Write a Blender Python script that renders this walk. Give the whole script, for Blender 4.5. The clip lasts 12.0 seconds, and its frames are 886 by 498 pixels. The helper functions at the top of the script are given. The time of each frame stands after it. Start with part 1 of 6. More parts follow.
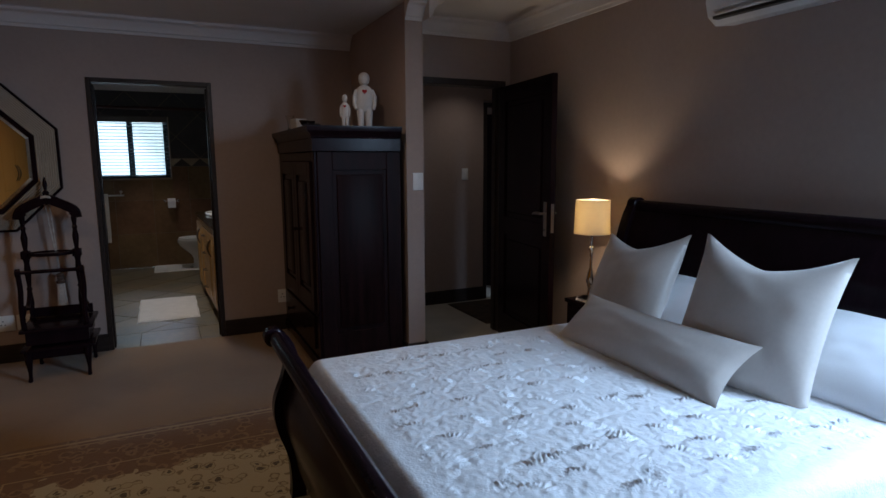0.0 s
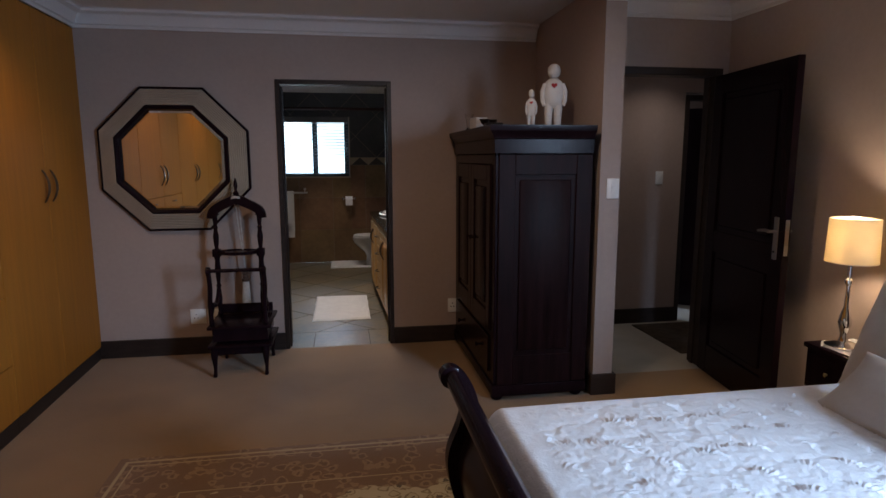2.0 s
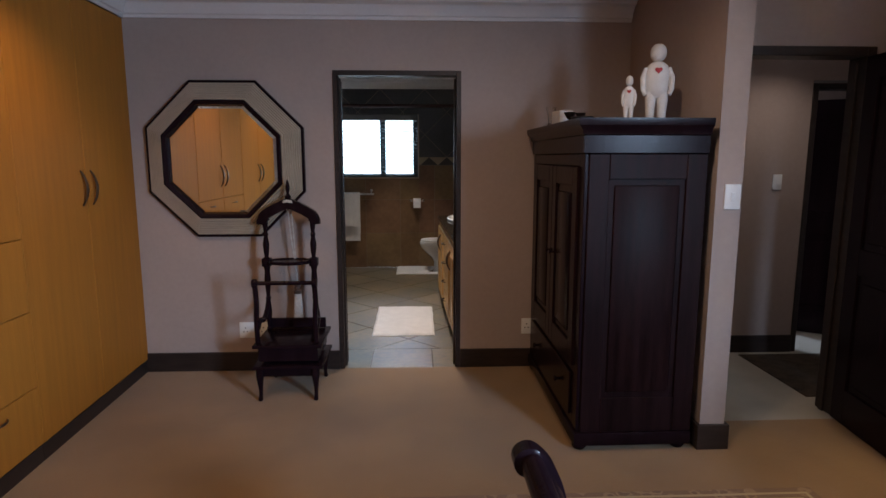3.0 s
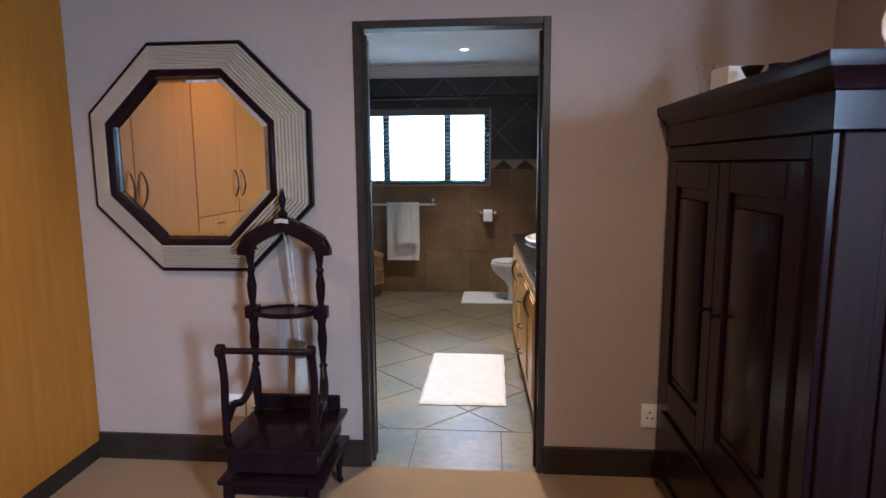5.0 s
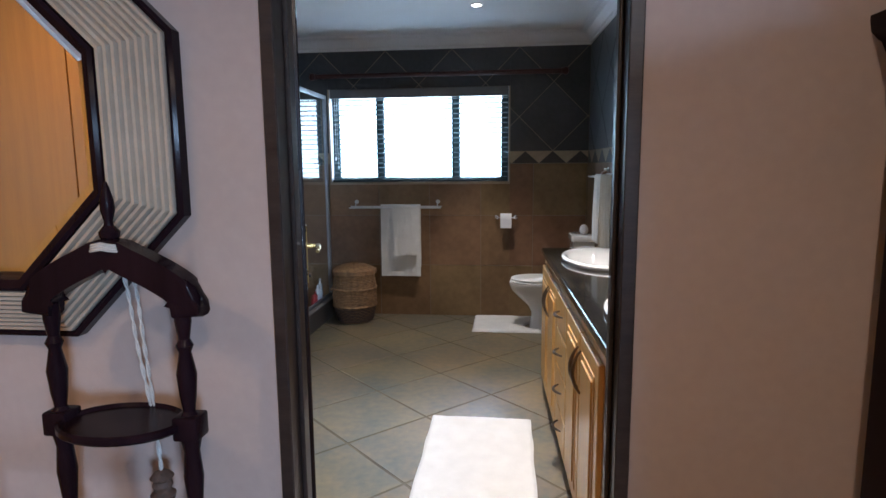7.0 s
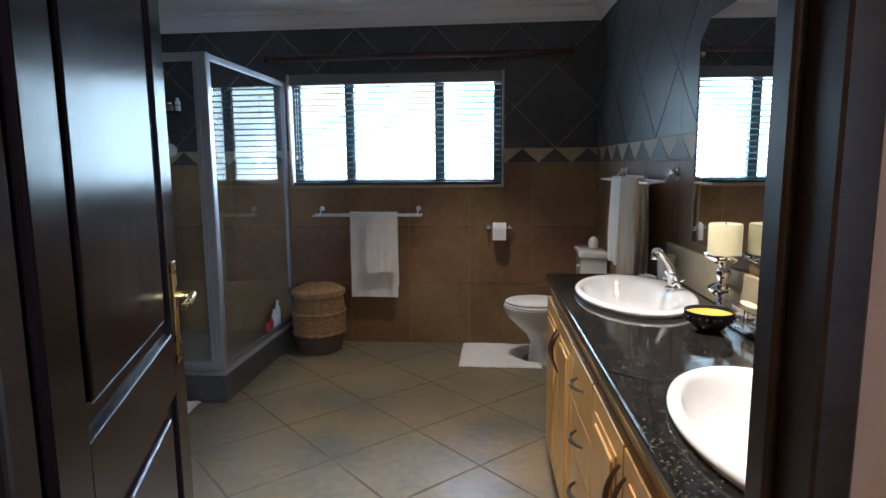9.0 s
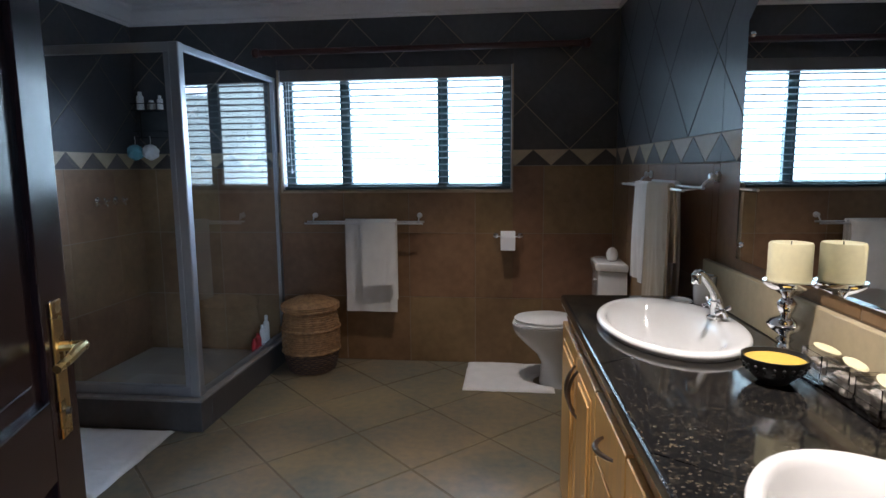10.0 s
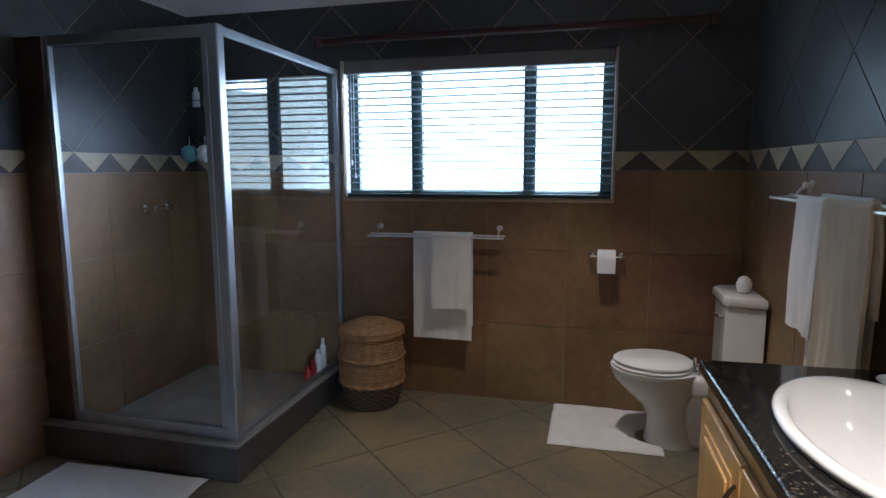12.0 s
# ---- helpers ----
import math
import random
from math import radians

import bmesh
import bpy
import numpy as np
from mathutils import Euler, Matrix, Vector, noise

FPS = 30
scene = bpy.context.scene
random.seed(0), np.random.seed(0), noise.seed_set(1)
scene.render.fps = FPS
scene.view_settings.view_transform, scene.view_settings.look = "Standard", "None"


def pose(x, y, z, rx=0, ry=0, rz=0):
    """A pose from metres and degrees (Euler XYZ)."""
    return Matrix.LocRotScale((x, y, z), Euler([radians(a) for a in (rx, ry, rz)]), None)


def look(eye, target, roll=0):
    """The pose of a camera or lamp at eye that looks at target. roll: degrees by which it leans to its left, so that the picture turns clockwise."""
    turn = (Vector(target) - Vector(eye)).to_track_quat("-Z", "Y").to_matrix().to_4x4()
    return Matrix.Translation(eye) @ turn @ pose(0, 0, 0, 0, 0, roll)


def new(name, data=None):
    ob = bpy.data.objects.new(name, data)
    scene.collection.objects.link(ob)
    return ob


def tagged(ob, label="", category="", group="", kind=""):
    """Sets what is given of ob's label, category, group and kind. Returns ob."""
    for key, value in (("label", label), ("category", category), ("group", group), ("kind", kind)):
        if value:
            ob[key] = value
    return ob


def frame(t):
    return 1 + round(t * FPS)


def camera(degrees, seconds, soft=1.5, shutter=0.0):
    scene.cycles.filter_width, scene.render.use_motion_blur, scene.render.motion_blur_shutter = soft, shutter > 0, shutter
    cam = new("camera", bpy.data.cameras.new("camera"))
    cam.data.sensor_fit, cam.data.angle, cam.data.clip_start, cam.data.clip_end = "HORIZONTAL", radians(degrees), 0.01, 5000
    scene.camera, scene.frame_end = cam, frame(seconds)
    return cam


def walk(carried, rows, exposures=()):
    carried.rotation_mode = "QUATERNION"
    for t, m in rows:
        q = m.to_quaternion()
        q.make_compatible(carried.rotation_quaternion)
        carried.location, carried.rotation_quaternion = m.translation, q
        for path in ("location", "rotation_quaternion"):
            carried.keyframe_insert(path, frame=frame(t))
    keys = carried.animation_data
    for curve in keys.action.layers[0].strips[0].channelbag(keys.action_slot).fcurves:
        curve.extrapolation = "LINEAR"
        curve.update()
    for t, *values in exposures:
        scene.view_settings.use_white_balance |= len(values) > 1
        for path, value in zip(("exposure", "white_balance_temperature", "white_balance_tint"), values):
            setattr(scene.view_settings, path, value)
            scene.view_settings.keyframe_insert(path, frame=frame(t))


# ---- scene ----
cam = camera(73.7, 12.0)
PATH = [
    (0, (0.249, -0.463, 1.458), (1.091, 1.327, 1.162), -0.3),
    (0.5, (0.254, -0.409, 1.476), (0.969, 1.434, 1.174), -0.3),
    (1, (0.253, -0.342, 1.482), (0.834, 1.548, 1.179), -0.2),
    (1.5, (0.246, -0.204, 1.485), (0.708, 1.718, 1.183), -0.2),
    (2, (0.265, 0.029, 1.499), (0.592, 1.978, 1.194), -0.1),
    (2.5, (0.297, 0.277, 1.493), (0.492, 2.243, 1.186), -0.0),
    (3, (0.341, 0.591, 1.502), (0.428, 2.566, 1.196), -0.0),
    (3.2, (0.378, 0.739, 1.503), (0.404, 2.716, 1.201), -0.0),
    (5, (0.402, 2.033, 1.453), (0.233, 4.005, 1.171), -0.4),
    (5.5, (0.378, 2.391, 1.428), (0.182, 4.361, 1.147), -0.3),
    (6, (0.388, 2.712, 1.422), (0.177, 4.68, 1.136), -0.5),
    (6.5, (0.369, 3.035, 1.393), (0.159, 5.005, 1.114), -0.3),
    (7, (0.352, 3.328, 1.386), (0.137, 5.297, 1.106), -0.5),
    (9, (0.352, 4.2, 1.382), (0.158, 6.17, 1.103), -0.5),
    (9.5, (0.357, 4.384, 1.393), (0.156, 6.354, 1.116), -0.5),
    (10, (0.364, 4.586, 1.384), (0.135, 6.555, 1.114), -0.5),
    (10.5, (0.318, 4.734, 1.399), (0.071, 6.7, 1.126), -0.5),
    (11, (0.296, 4.859, 1.413), (0.003, 6.818, 1.136), -0.4),
    (11.5, (0.275, 5.019, 1.411), (-0.101, 6.964, 1.138), -0.3),
    (12, (0.264, 5.196, 1.414), (-0.226, 7.116, 1.145), -0.2),
]
EXPOSURES = [(0.0, -1.35, 6100, 16), (1.0, -1.1, 6200, 18), (2.0, -0.6, 6350, 20), (3.0, 0.0, 6350, 20), (4.0, 0.5, 6050, 18), (5.0, 0.9, 5800, 16), (6.0, 1.05, 5800, 15),
             (7.0, 0.85, 5750, 15), (8.0, 0.68, 5800, 15), (9.0, 0.7, 5900, 16), (10.0, 0.42, 5850, 17), (12.0, 0.48, 5800, 17)]
walk(cam, [(t, look(eye, target, roll)) for t, eye, target, roll in PATH], EXPOSURES)

# ---- light ----
world = bpy.data.worlds.new("sky")
scene.world = world
world.use_nodes = True
_n = world.node_tree.nodes
_sky = _n.new("ShaderNodeTexSky")
_sky.sky_type, _sky.sun_disc = "NISHITA", False
_sky.sun_elevation, _sky.sun_rotation = radians(38), radians(150)
_n["Background"].inputs["Strength"].default_value = 0.10
world.node_tree.links.new(_sky.outputs[0], _n["Background"].inputs[0])


def lamp(name, kind, m, energy, color, size=0.1, size_y=0.1, spot=0.0, blend=0.6):
    data = bpy.data.lights.new(name, kind)
    data.energy, data.color = energy, color
    if kind == "AREA":
        data.shape, data.size, data.size_y = "RECTANGLE", size, size_y
    if kind in ("POINT", "SPOT"):
        data.shadow_soft_size = size
    if kind == "SPOT":
        data.spot_size, data.spot_blend = radians(spot), blend
    if kind == "SUN":
        data.angle = radians(size)
    ob = new(name, data)
    ob.matrix_world = m
    return ob


WARM = (1.0, 0.67, 0.33)
HALO = (1.0, 0.88, 0.72)
DAY = (0.52, 0.76, 1.0)
lamp("sun", "SUN", pose(0, 0, 6, 52, 0, 150), 2.0, (1.0, 0.95, 0.88), 0.5)
# daylight in the openings
lamp("window_daylight", "AREA", look((3.02, -0.25, 1.55), (2.0, 0.78, 0.50)), 140, DAY, 0.9, 1.3).data.spread = radians(115)
lamp("bathroom_daylight", "AREA", look((0.75, 9.85, 2.60), (-1.7, 7.4, 0.50)), 800, (0.62, 0.80, 1.0), 1.9, 1.0)
# ceiling downlights, two of them added unseen as fill, and the bedside lamp
# unseen fill spot, added to brighten the wall right of the bathroom door
lamp("downlight_lamp", "SPOT", look((0.85, 2.55, 2.47), (0.85, 3.50, 0)), 36, (1.0, 0.74, 0.49), 0.03, 0, 150, 0.9)
for px, py in ((-1.02, 3.30), (-1.02, 1.60)):
    lamp("downlight_lamp", "SPOT", look((px, py, 2.47), (px + 0.10, py, 0)), 23, WARM, 0.03, 0, 140, 0.8)
for px, py, e in ((0.45, 5.75, 150), (0.126, 7.74, 60)):
    lamp("downlight_lamp", "SPOT", look((px, py, 2.47), (px, py, 0)), e, HALO, 0.05, 0, 80, 0.8)
lamp("bedside_bulb", "POINT", pose(2.63, 2.43, 1.10), 16, (1.0, 0.78, 0.48), 0.03)
# unseen spot added to brighten the hall carpet and wall
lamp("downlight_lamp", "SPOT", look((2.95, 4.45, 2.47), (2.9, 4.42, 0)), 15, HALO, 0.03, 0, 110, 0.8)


# ---- materials ----
def mat(name, color, rough=0.6, metal=0.0, vary=0.12, scale=6.0, fine=60.0, bump=0.05, second=None, stretch=(1, 1, 1),
        coat=0.0, sheen=0.0, random_tint=0.0, trans=0.0, ior=1.45, emit=None, rough_vary=0.08, room=False):
    """A procedural surface: two scales of noise in colour, gloss and relief."""
    m = bpy.data.materials.new(name)
    m.use_nodes = True
    nt = m.node_tree
    n, k = nt.nodes, nt.links.new
    b = n["Principled BSDF"]
    b.inputs["Metallic"].default_value = metal
    b.inputs["IOR"].default_value = ior
    b.inputs["Coat Weight"].default_value = coat
    b.inputs["Coat Roughness"].default_value = 0.12
    b.inputs["Sheen Weight"].default_value = sheen
    b.inputs["Transmission Weight"].default_value = trans
    geo = n.new("ShaderNodeTexCoord")
    mp = n.new("ShaderNodeMapping")
    mp.inputs["Scale"].default_value = stretch
    k(n.new("ShaderNodeNewGeometry").outputs["Position"] if room else geo.outputs["Object"], mp.inputs["Vector"])
    big = n.new("ShaderNodeTexNoise")
    big.inputs["Scale"].default_value, big.inputs["Detail"].default_value = scale, 4
    small = n.new("ShaderNodeTexNoise")
    small.inputs["Scale"].default_value, small.inputs["Detail"].default_value = fine, 3
    for tex in (big, small):
        k(mp.outputs[0], tex.inputs["Vector"])
    mixf = n.new("ShaderNodeMath")
    mixf.operation = "MULTIPLY_ADD"
    k(small.outputs["Fac"], mixf.inputs[0])
    mixf.inputs[1].default_value = 0.45
    k(big.outputs["Fac"], mixf.inputs[2])
    ramp = n.new("ShaderNodeValToRGB")
    two = second or tuple(c * (1 - vary * 1.6) for c in color)
    ramp.color_ramp.elements[0].position, ramp.color_ramp.elements[1].position = 0.45, 1.0
    ramp.color_ramp.elements[0].color = (*two, 1)
    ramp.color_ramp.elements[1].color = (*[min(1, c * (1 + vary)) for c in color], 1)
    k(mixf.outputs[0], ramp.inputs["Fac"])
    out = ramp.outputs["Color"]
    if random_tint:
        info = n.new("ShaderNodeObjectInfo")
        hsv = n.new("ShaderNodeHueSaturation")
        mr = n.new("ShaderNodeMapRange")
        mr.inputs["To Min"].default_value, mr.inputs["To Max"].default_value = 1 - random_tint, 1 + random_tint
        k(info.outputs["Random"], mr.inputs["Value"])
        k(mr.outputs[0], hsv.inputs["Value"])
        sat = n.new("ShaderNodeMath")
        sat.operation = "MULTIPLY_ADD"
        k(info.outputs["Random"], sat.inputs[0])
        sat.inputs[1].default_value, sat.inputs[2].default_value = -random_tint, 1 + random_tint * 0.5
        k(sat.outputs[0], hsv.inputs["Saturation"])
        fr = n.new("ShaderNodeMath")
        fr.operation = "MULTIPLY"
        k(info.outputs["Random"], fr.inputs[0])
        fr.inputs[1].default_value = 7.31
        fr2 = n.new("ShaderNodeMath")
        fr2.operation = "FRACT"
        k(fr.outputs[0], fr2.inputs[0])
        hue = n.new("ShaderNodeMapRange")
        hue.inputs["To Min"].default_value, hue.inputs["To Max"].default_value = 0.5 - random_tint * 0.12, 0.5 + random_tint * 0.28
        k(fr2.outputs[0], hue.inputs["Value"])
        k(hue.outputs[0], hsv.inputs["Hue"])
        k(out, hsv.inputs["Color"])
        out = hsv.outputs["Color"]
    k(out, b.inputs["Base Color"])
    rr = n.new("ShaderNodeMapRange")
    rr.inputs["To Min"].default_value, rr.inputs["To Max"].default_value = max(0.0, rough - rough_vary), min(1.0, rough + rough_vary)
    k(big.outputs["Fac"], rr.inputs["Value"])
    k(rr.outputs[0], b.inputs["Roughness"])
    if bump:
        bp = n.new("ShaderNodeBump")
        bp.inputs["Strength"].default_value, bp.inputs["Distance"].default_value = bump, 0.01
        k(mixf.outputs[0], bp.inputs["Height"])
        k(bp.outputs[0], b.inputs["Normal"])
    if emit:
        b.inputs["Emission Color"].default_value = (*emit[0], 1)
        b.inputs["Emission Strength"].default_value = emit[1]
    return m


M = {}
M["wall"] = mat("taupe_wall_paint", (0.42, 0.334, 0.298), 0.75, vary=0.06, scale=1.3, fine=34, bump=0.10)
M["white"] = mat("white_ceiling_paint", (0.78, 0.76, 0.74), 0.8, vary=0.03, scale=2, fine=50, bump=0.03)
M["coving"] = mat("white_plaster_coving", (0.76, 0.74, 0.74), 0.6, vary=0.04, scale=3, fine=60, bump=0.03)
M["carpet"] = mat("beige_loop_carpet", (0.275, 0.158, 0.060), 0.95, vary=0.16, scale=2.2, fine=420, bump=0.5, sheen=0.3)
M["hallcarpet"] = mat("pale_hall_carpet", (0.42, 0.39, 0.33), 0.95, vary=0.1, scale=3, fine=380, bump=0.4)
M["dark"] = mat("dark_mahogany", (0.013, 0.006, 0.009), 0.22, vary=0.22, scale=3, fine=18, bump=0.003, stretch=(6, 6, 0.5), ior=1.20, rough_vary=0.04)
M["doorwood"] = mat("dark_polished_door_wood", (0.013, 0.007, 0.008), 0.21, vary=0.22, scale=3, fine=18, bump=0.004, stretch=(6, 6, 0.5), ior=1.38, rough_vary=0.05)
M["darkside"] = mat("dark_mahogany_grain", (0.016, 0.006, 0.007), 0.46, vary=0.4, scale=4, fine=30, bump=0.02, stretch=(7, 7, 0.5), ior=1.20)
M["polewood"] = mat("dark_red_wood", (0.055, 0.017, 0.014), 0.45, vary=0.3, scale=5, fine=40, bump=0.02, stretch=(0.5, 7, 7))
M["skirt"] = mat("dark_stained_skirting", (0.030, 0.020, 0.017), 0.45, vary=0.3, scale=6, fine=60, bump=0.04, stretch=(1, 1, 6))
M["maple"] = mat("oak_veneer_cupboard", (0.41, 0.160, 0.024), 0.50, vary=0.09, scale=3, fine=26, bump=0.02, stretch=(9, 9, 0.5), ior=1.18)
M["vanity"] = mat("honey_oak_vanity", (0.62, 0.35, 0.105), 0.38, vary=0.14, scale=4, fine=30, bump=0.02, stretch=(9, 9, 0.6), coat=0.2)
M["steel"] = mat("brushed_steel", (0.52, 0.50, 0.47), 0.30, 1.0, vary=0.08, scale=8, fine=90, bump=0.0)
M["bronze"] = mat("dark_bronze_handle", (0.20, 0.15, 0.12), 0.35, 1.0, vary=0.15, scale=8, fine=90, bump=0.0)
M["chrome"] = mat("chrome", (0.82, 0.83, 0.85), 0.07, 1.0, vary=0.02, scale=6, fine=40, bump=0.0, rough_vary=0.03)
M["satinchrome"] = mat("satin_chrome", (0.80, 0.80, 0.80), 0.37, 1.0, vary=0.04, scale=6, fine=60, bump=0.0)
M["brass"] = mat("worn_brass", (0.55, 0.40, 0.16), 0.28, 1.0, vary=0.15, scale=20, fine=120, bump=0.0)
M["alu"] = mat("satin_aluminium_frame", (0.42, 0.44, 0.47), 0.38, 0.9, vary=0.06, scale=4, fine=80, bump=0.0)
M["plastic"] = mat("white_plastic", (0.80, 0.80, 0.79), 0.35, vary=0.03, scale=10, fine=80, bump=0.0)
M["black"] = mat("black_plastic", (0.015, 0.015, 0.016), 0.4, vary=0.2, scale=10, fine=80, bump=0.0)
M["ceramic"] = mat("white_glazed_ceramic", (0.82, 0.82, 0.81), 0.10, vary=0.02, scale=4, fine=30, bump=0.0, coat=0.5, rough_vary=0.04)
M["linen"] = mat("white_cotton", (0.80, 0.80, 0.82), 0.9, vary=0.04, scale=5, fine=300, bump=0.12, sheen=0.2)
M["spread"] = mat("white_embossed_bedspread", (0.78, 0.78, 0.80), 0.75, vary=0.05, scale=34, fine=150, bump=0.38, sheen=0.2)
M["satin"] = mat("champagne_satin", (0.50, 0.445, 0.405), 0.36, vary=0.06, scale=5, fine=60, bump=0.05, sheen=0.5, rough_vary=0.12)
M["towel"] = mat("white_terry_towel", (0.80, 0.79, 0.76), 0.95, vary=0.05, scale=9, fine=420, bump=0.5, sheen=0.4)
M["cream_towel"] = mat("cream_terry_towel", (0.56, 0.46, 0.32), 0.95, vary=0.06, scale=9, fine=420, bump=0.5, sheen=0.4)
M["bathmat"] = mat("white_bath_mat", (0.80, 0.79, 0.77), 0.95, vary=0.05, scale=12, fine=300, bump=0.7, sheen=0.3)
M["slate"] = mat("slate_floor_tile", (0.230, 0.168, 0.090), 0.335, vary=0.2, scale=1.7, fine=22, bump=0.07, second=(0.080, 0.094, 0.088), random_tint=0.035, room=True, rough_vary=0.04)
M["walltile"] = mat("brown_wall_tile", (0.245, 0.142, 0.076), 0.50, vary=0.14, scale=2.2, fine=24, bump=0.10, second=(0.150, 0.082, 0.043), random_tint=0.07, room=True)
M["darktile"] = mat("charcoal_slate_wall_tile", (0.066, 0.067, 0.069), 0.38, vary=0.16, scale=2.4, fine=26, bump=0.10, second=(0.042, 0.044, 0.047), random_tint=0.12, room=True)
M["tritile"] = mat("sand_border_tile", (0.40, 0.31, 0.21), 0.5, vary=0.10, scale=5, fine=40, bump=0.08, random_tint=0.08)
M["tridark"] = mat("charcoal_border_tile", (0.075, 0.066, 0.060), 0.45, vary=0.14, scale=5, fine=40, bump=0.08, random_tint=0.1)
M["grout"] = mat("sand_grout", (0.27, 0.22, 0.165), 0.9, vary=0.12, scale=8, fine=90, bump=0.1)
M["groutfloor"] = mat("pale_grout", (0.155, 0.128, 0.088), 0.9, vary=0.3, scale=3, fine=90, bump=0.1)
M["wicker"] = mat("brown_wicker", (0.34, 0.19, 0.085), 0.6, vary=0.3, scale=30, fine=140, bump=0.1)
M["wicker_base"] = mat("dark_wicker_base", (0.095, 0.060, 0.046), 0.7, vary=0.25, scale=40, fine=180, bump=0.3)
M["headrail"] = mat("grey_brown_blind_valance", (0.16, 0.15, 0.145), 0.45, vary=0.08, scale=6, fine=60, bump=0.02)
M["blind"] = mat("pale_green_blind_slat", (0.13, 0.155, 0.155), 0.55, vary=0.05, scale=6, fine=60, bump=0.0)
M["blindframe"] = mat("dark_green_window_frame", (0.035, 0.055, 0.055), 0.4, vary=0.15, scale=6, fine=60, bump=0.0)
M["silverleaf"] = mat("ribbed_silver_leaf", (0.50, 0.43, 0.345), 0.42, 0.3, vary=0.08, scale=9, fine=70, bump=0.0)
M["candle"] = mat("cream_wax", (0.78, 0.73, 0.47), 0.5, vary=0.06, scale=12, fine=90, bump=0.02)
M["yellowwax"] = mat("yellow_wax", (0.72, 0.48, 0.08), 0.45, vary=0.10, scale=14, fine=90, bump=0.03)
M["figure"] = mat("white_painted_wood", (0.72, 0.70, 0.68), 0.6, vary=0.07, scale=20, fine=120, bump=0.05)
M["red"] = mat("red_paint", (0.40, 0.02, 0.025), 0.5, vary=0.15, scale=20, fine=100, bump=0.0)
M["teal"] = mat("teal_mesh_sponge", (0.18, 0.48, 0.58), 0.9, vary=0.2, scale=40, fine=200, bump=0.6)
M["hallrug"] = mat("dark_woven_runner", (0.060, 0.042, 0.028), 0.95, vary=0.4, scale=14, fine=200, bump=0.4)
M["hobcap"] = mat("grey_stone_capping", (0.26, 0.24, 0.22), 0.4, vary=0.12, scale=6, fine=60, bump=0.04)
M["tray"] = mat("cement_shower_floor", (0.36, 0.32, 0.27), 0.6, vary=0.15, scale=4, fine=60, bump=0.1)
M["salts"] = mat("grey_bath_salts", (0.42, 0.39, 0.36), 0.7, vary=0.3, scale=90, fine=400, bump=0.6)
M["cord"] = mat("greyed_cotton_cord", (0.52, 0.49, 0.46), 0.9, vary=0.15, scale=40, fine=300, bump=0.2)
M["whitewood"] = mat("white_bedside_cloth", (0.72, 0.70, 0.70), 0.8, vary=0.05, scale=8, fine=200, bump=0.1)


def granite():
    m = mat("black_speckled_granite", (0.02, 0.02, 0.02), 0.07, vary=0.2, scale=20, fine=160, bump=0.0, coat=0.3, rough_vary=0.03)
    nt = m.node_tree
    n, k = nt.nodes, nt.links.new
    v = n.new("ShaderNodeTexVoronoi")
    v.inputs["Scale"].default_value = 200
    tc = n.new("ShaderNodeTexCoord")
    k(tc.outputs["Object"], v.inputs["Vector"])
    sep = n.new("ShaderNodeSeparateColor")
    k(v.outputs["Color"], sep.inputs[0])
    r = n.new("ShaderNodeValToRGB")
    r.color_ramp.interpolation = "LINEAR"
    e = r.color_ramp.elements
    e[0].position, e[0].color = 0.66, (0.009, 0.009, 0.010, 1)
    e[1].position, e[1].color = 1.0, (0.085, 0.071, 0.051, 1)
    e.new(0.84).color = (0.030, 0.026, 0.020, 1)
    k(sep.outputs["Red"], r.inputs["Fac"])
    k(r.outputs["Color"], n["Principled BSDF"].inputs["Base Color"])
    return m


def glass(name, tint=(0.96, 0.98, 0.98), rough=0.0):
    m = bpy.data.materials.new(name)
    m.use_nodes = True
    b = m.node_tree.nodes["Principled BSDF"]
    b.inputs["Base Color"].default_value = (*tint, 1)
    b.inputs["Roughness"].default_value = rough
    b.inputs["Transmission Weight"].default_value = 1.0
    b.inputs["IOR"].default_value = 1.45
    return m


def mirror_mat():
    m = bpy.data.materials.new("silvered_mirror")
    m.use_nodes = True
    b = m.node_tree.nodes["Principled BSDF"]
    b.inputs["Base Color"].default_value = (0.90, 0.91, 0.90, 1)
    b.inputs["Metallic"].default_value, b.inputs["Roughness"].default_value = 1.0, 0.01
    return m


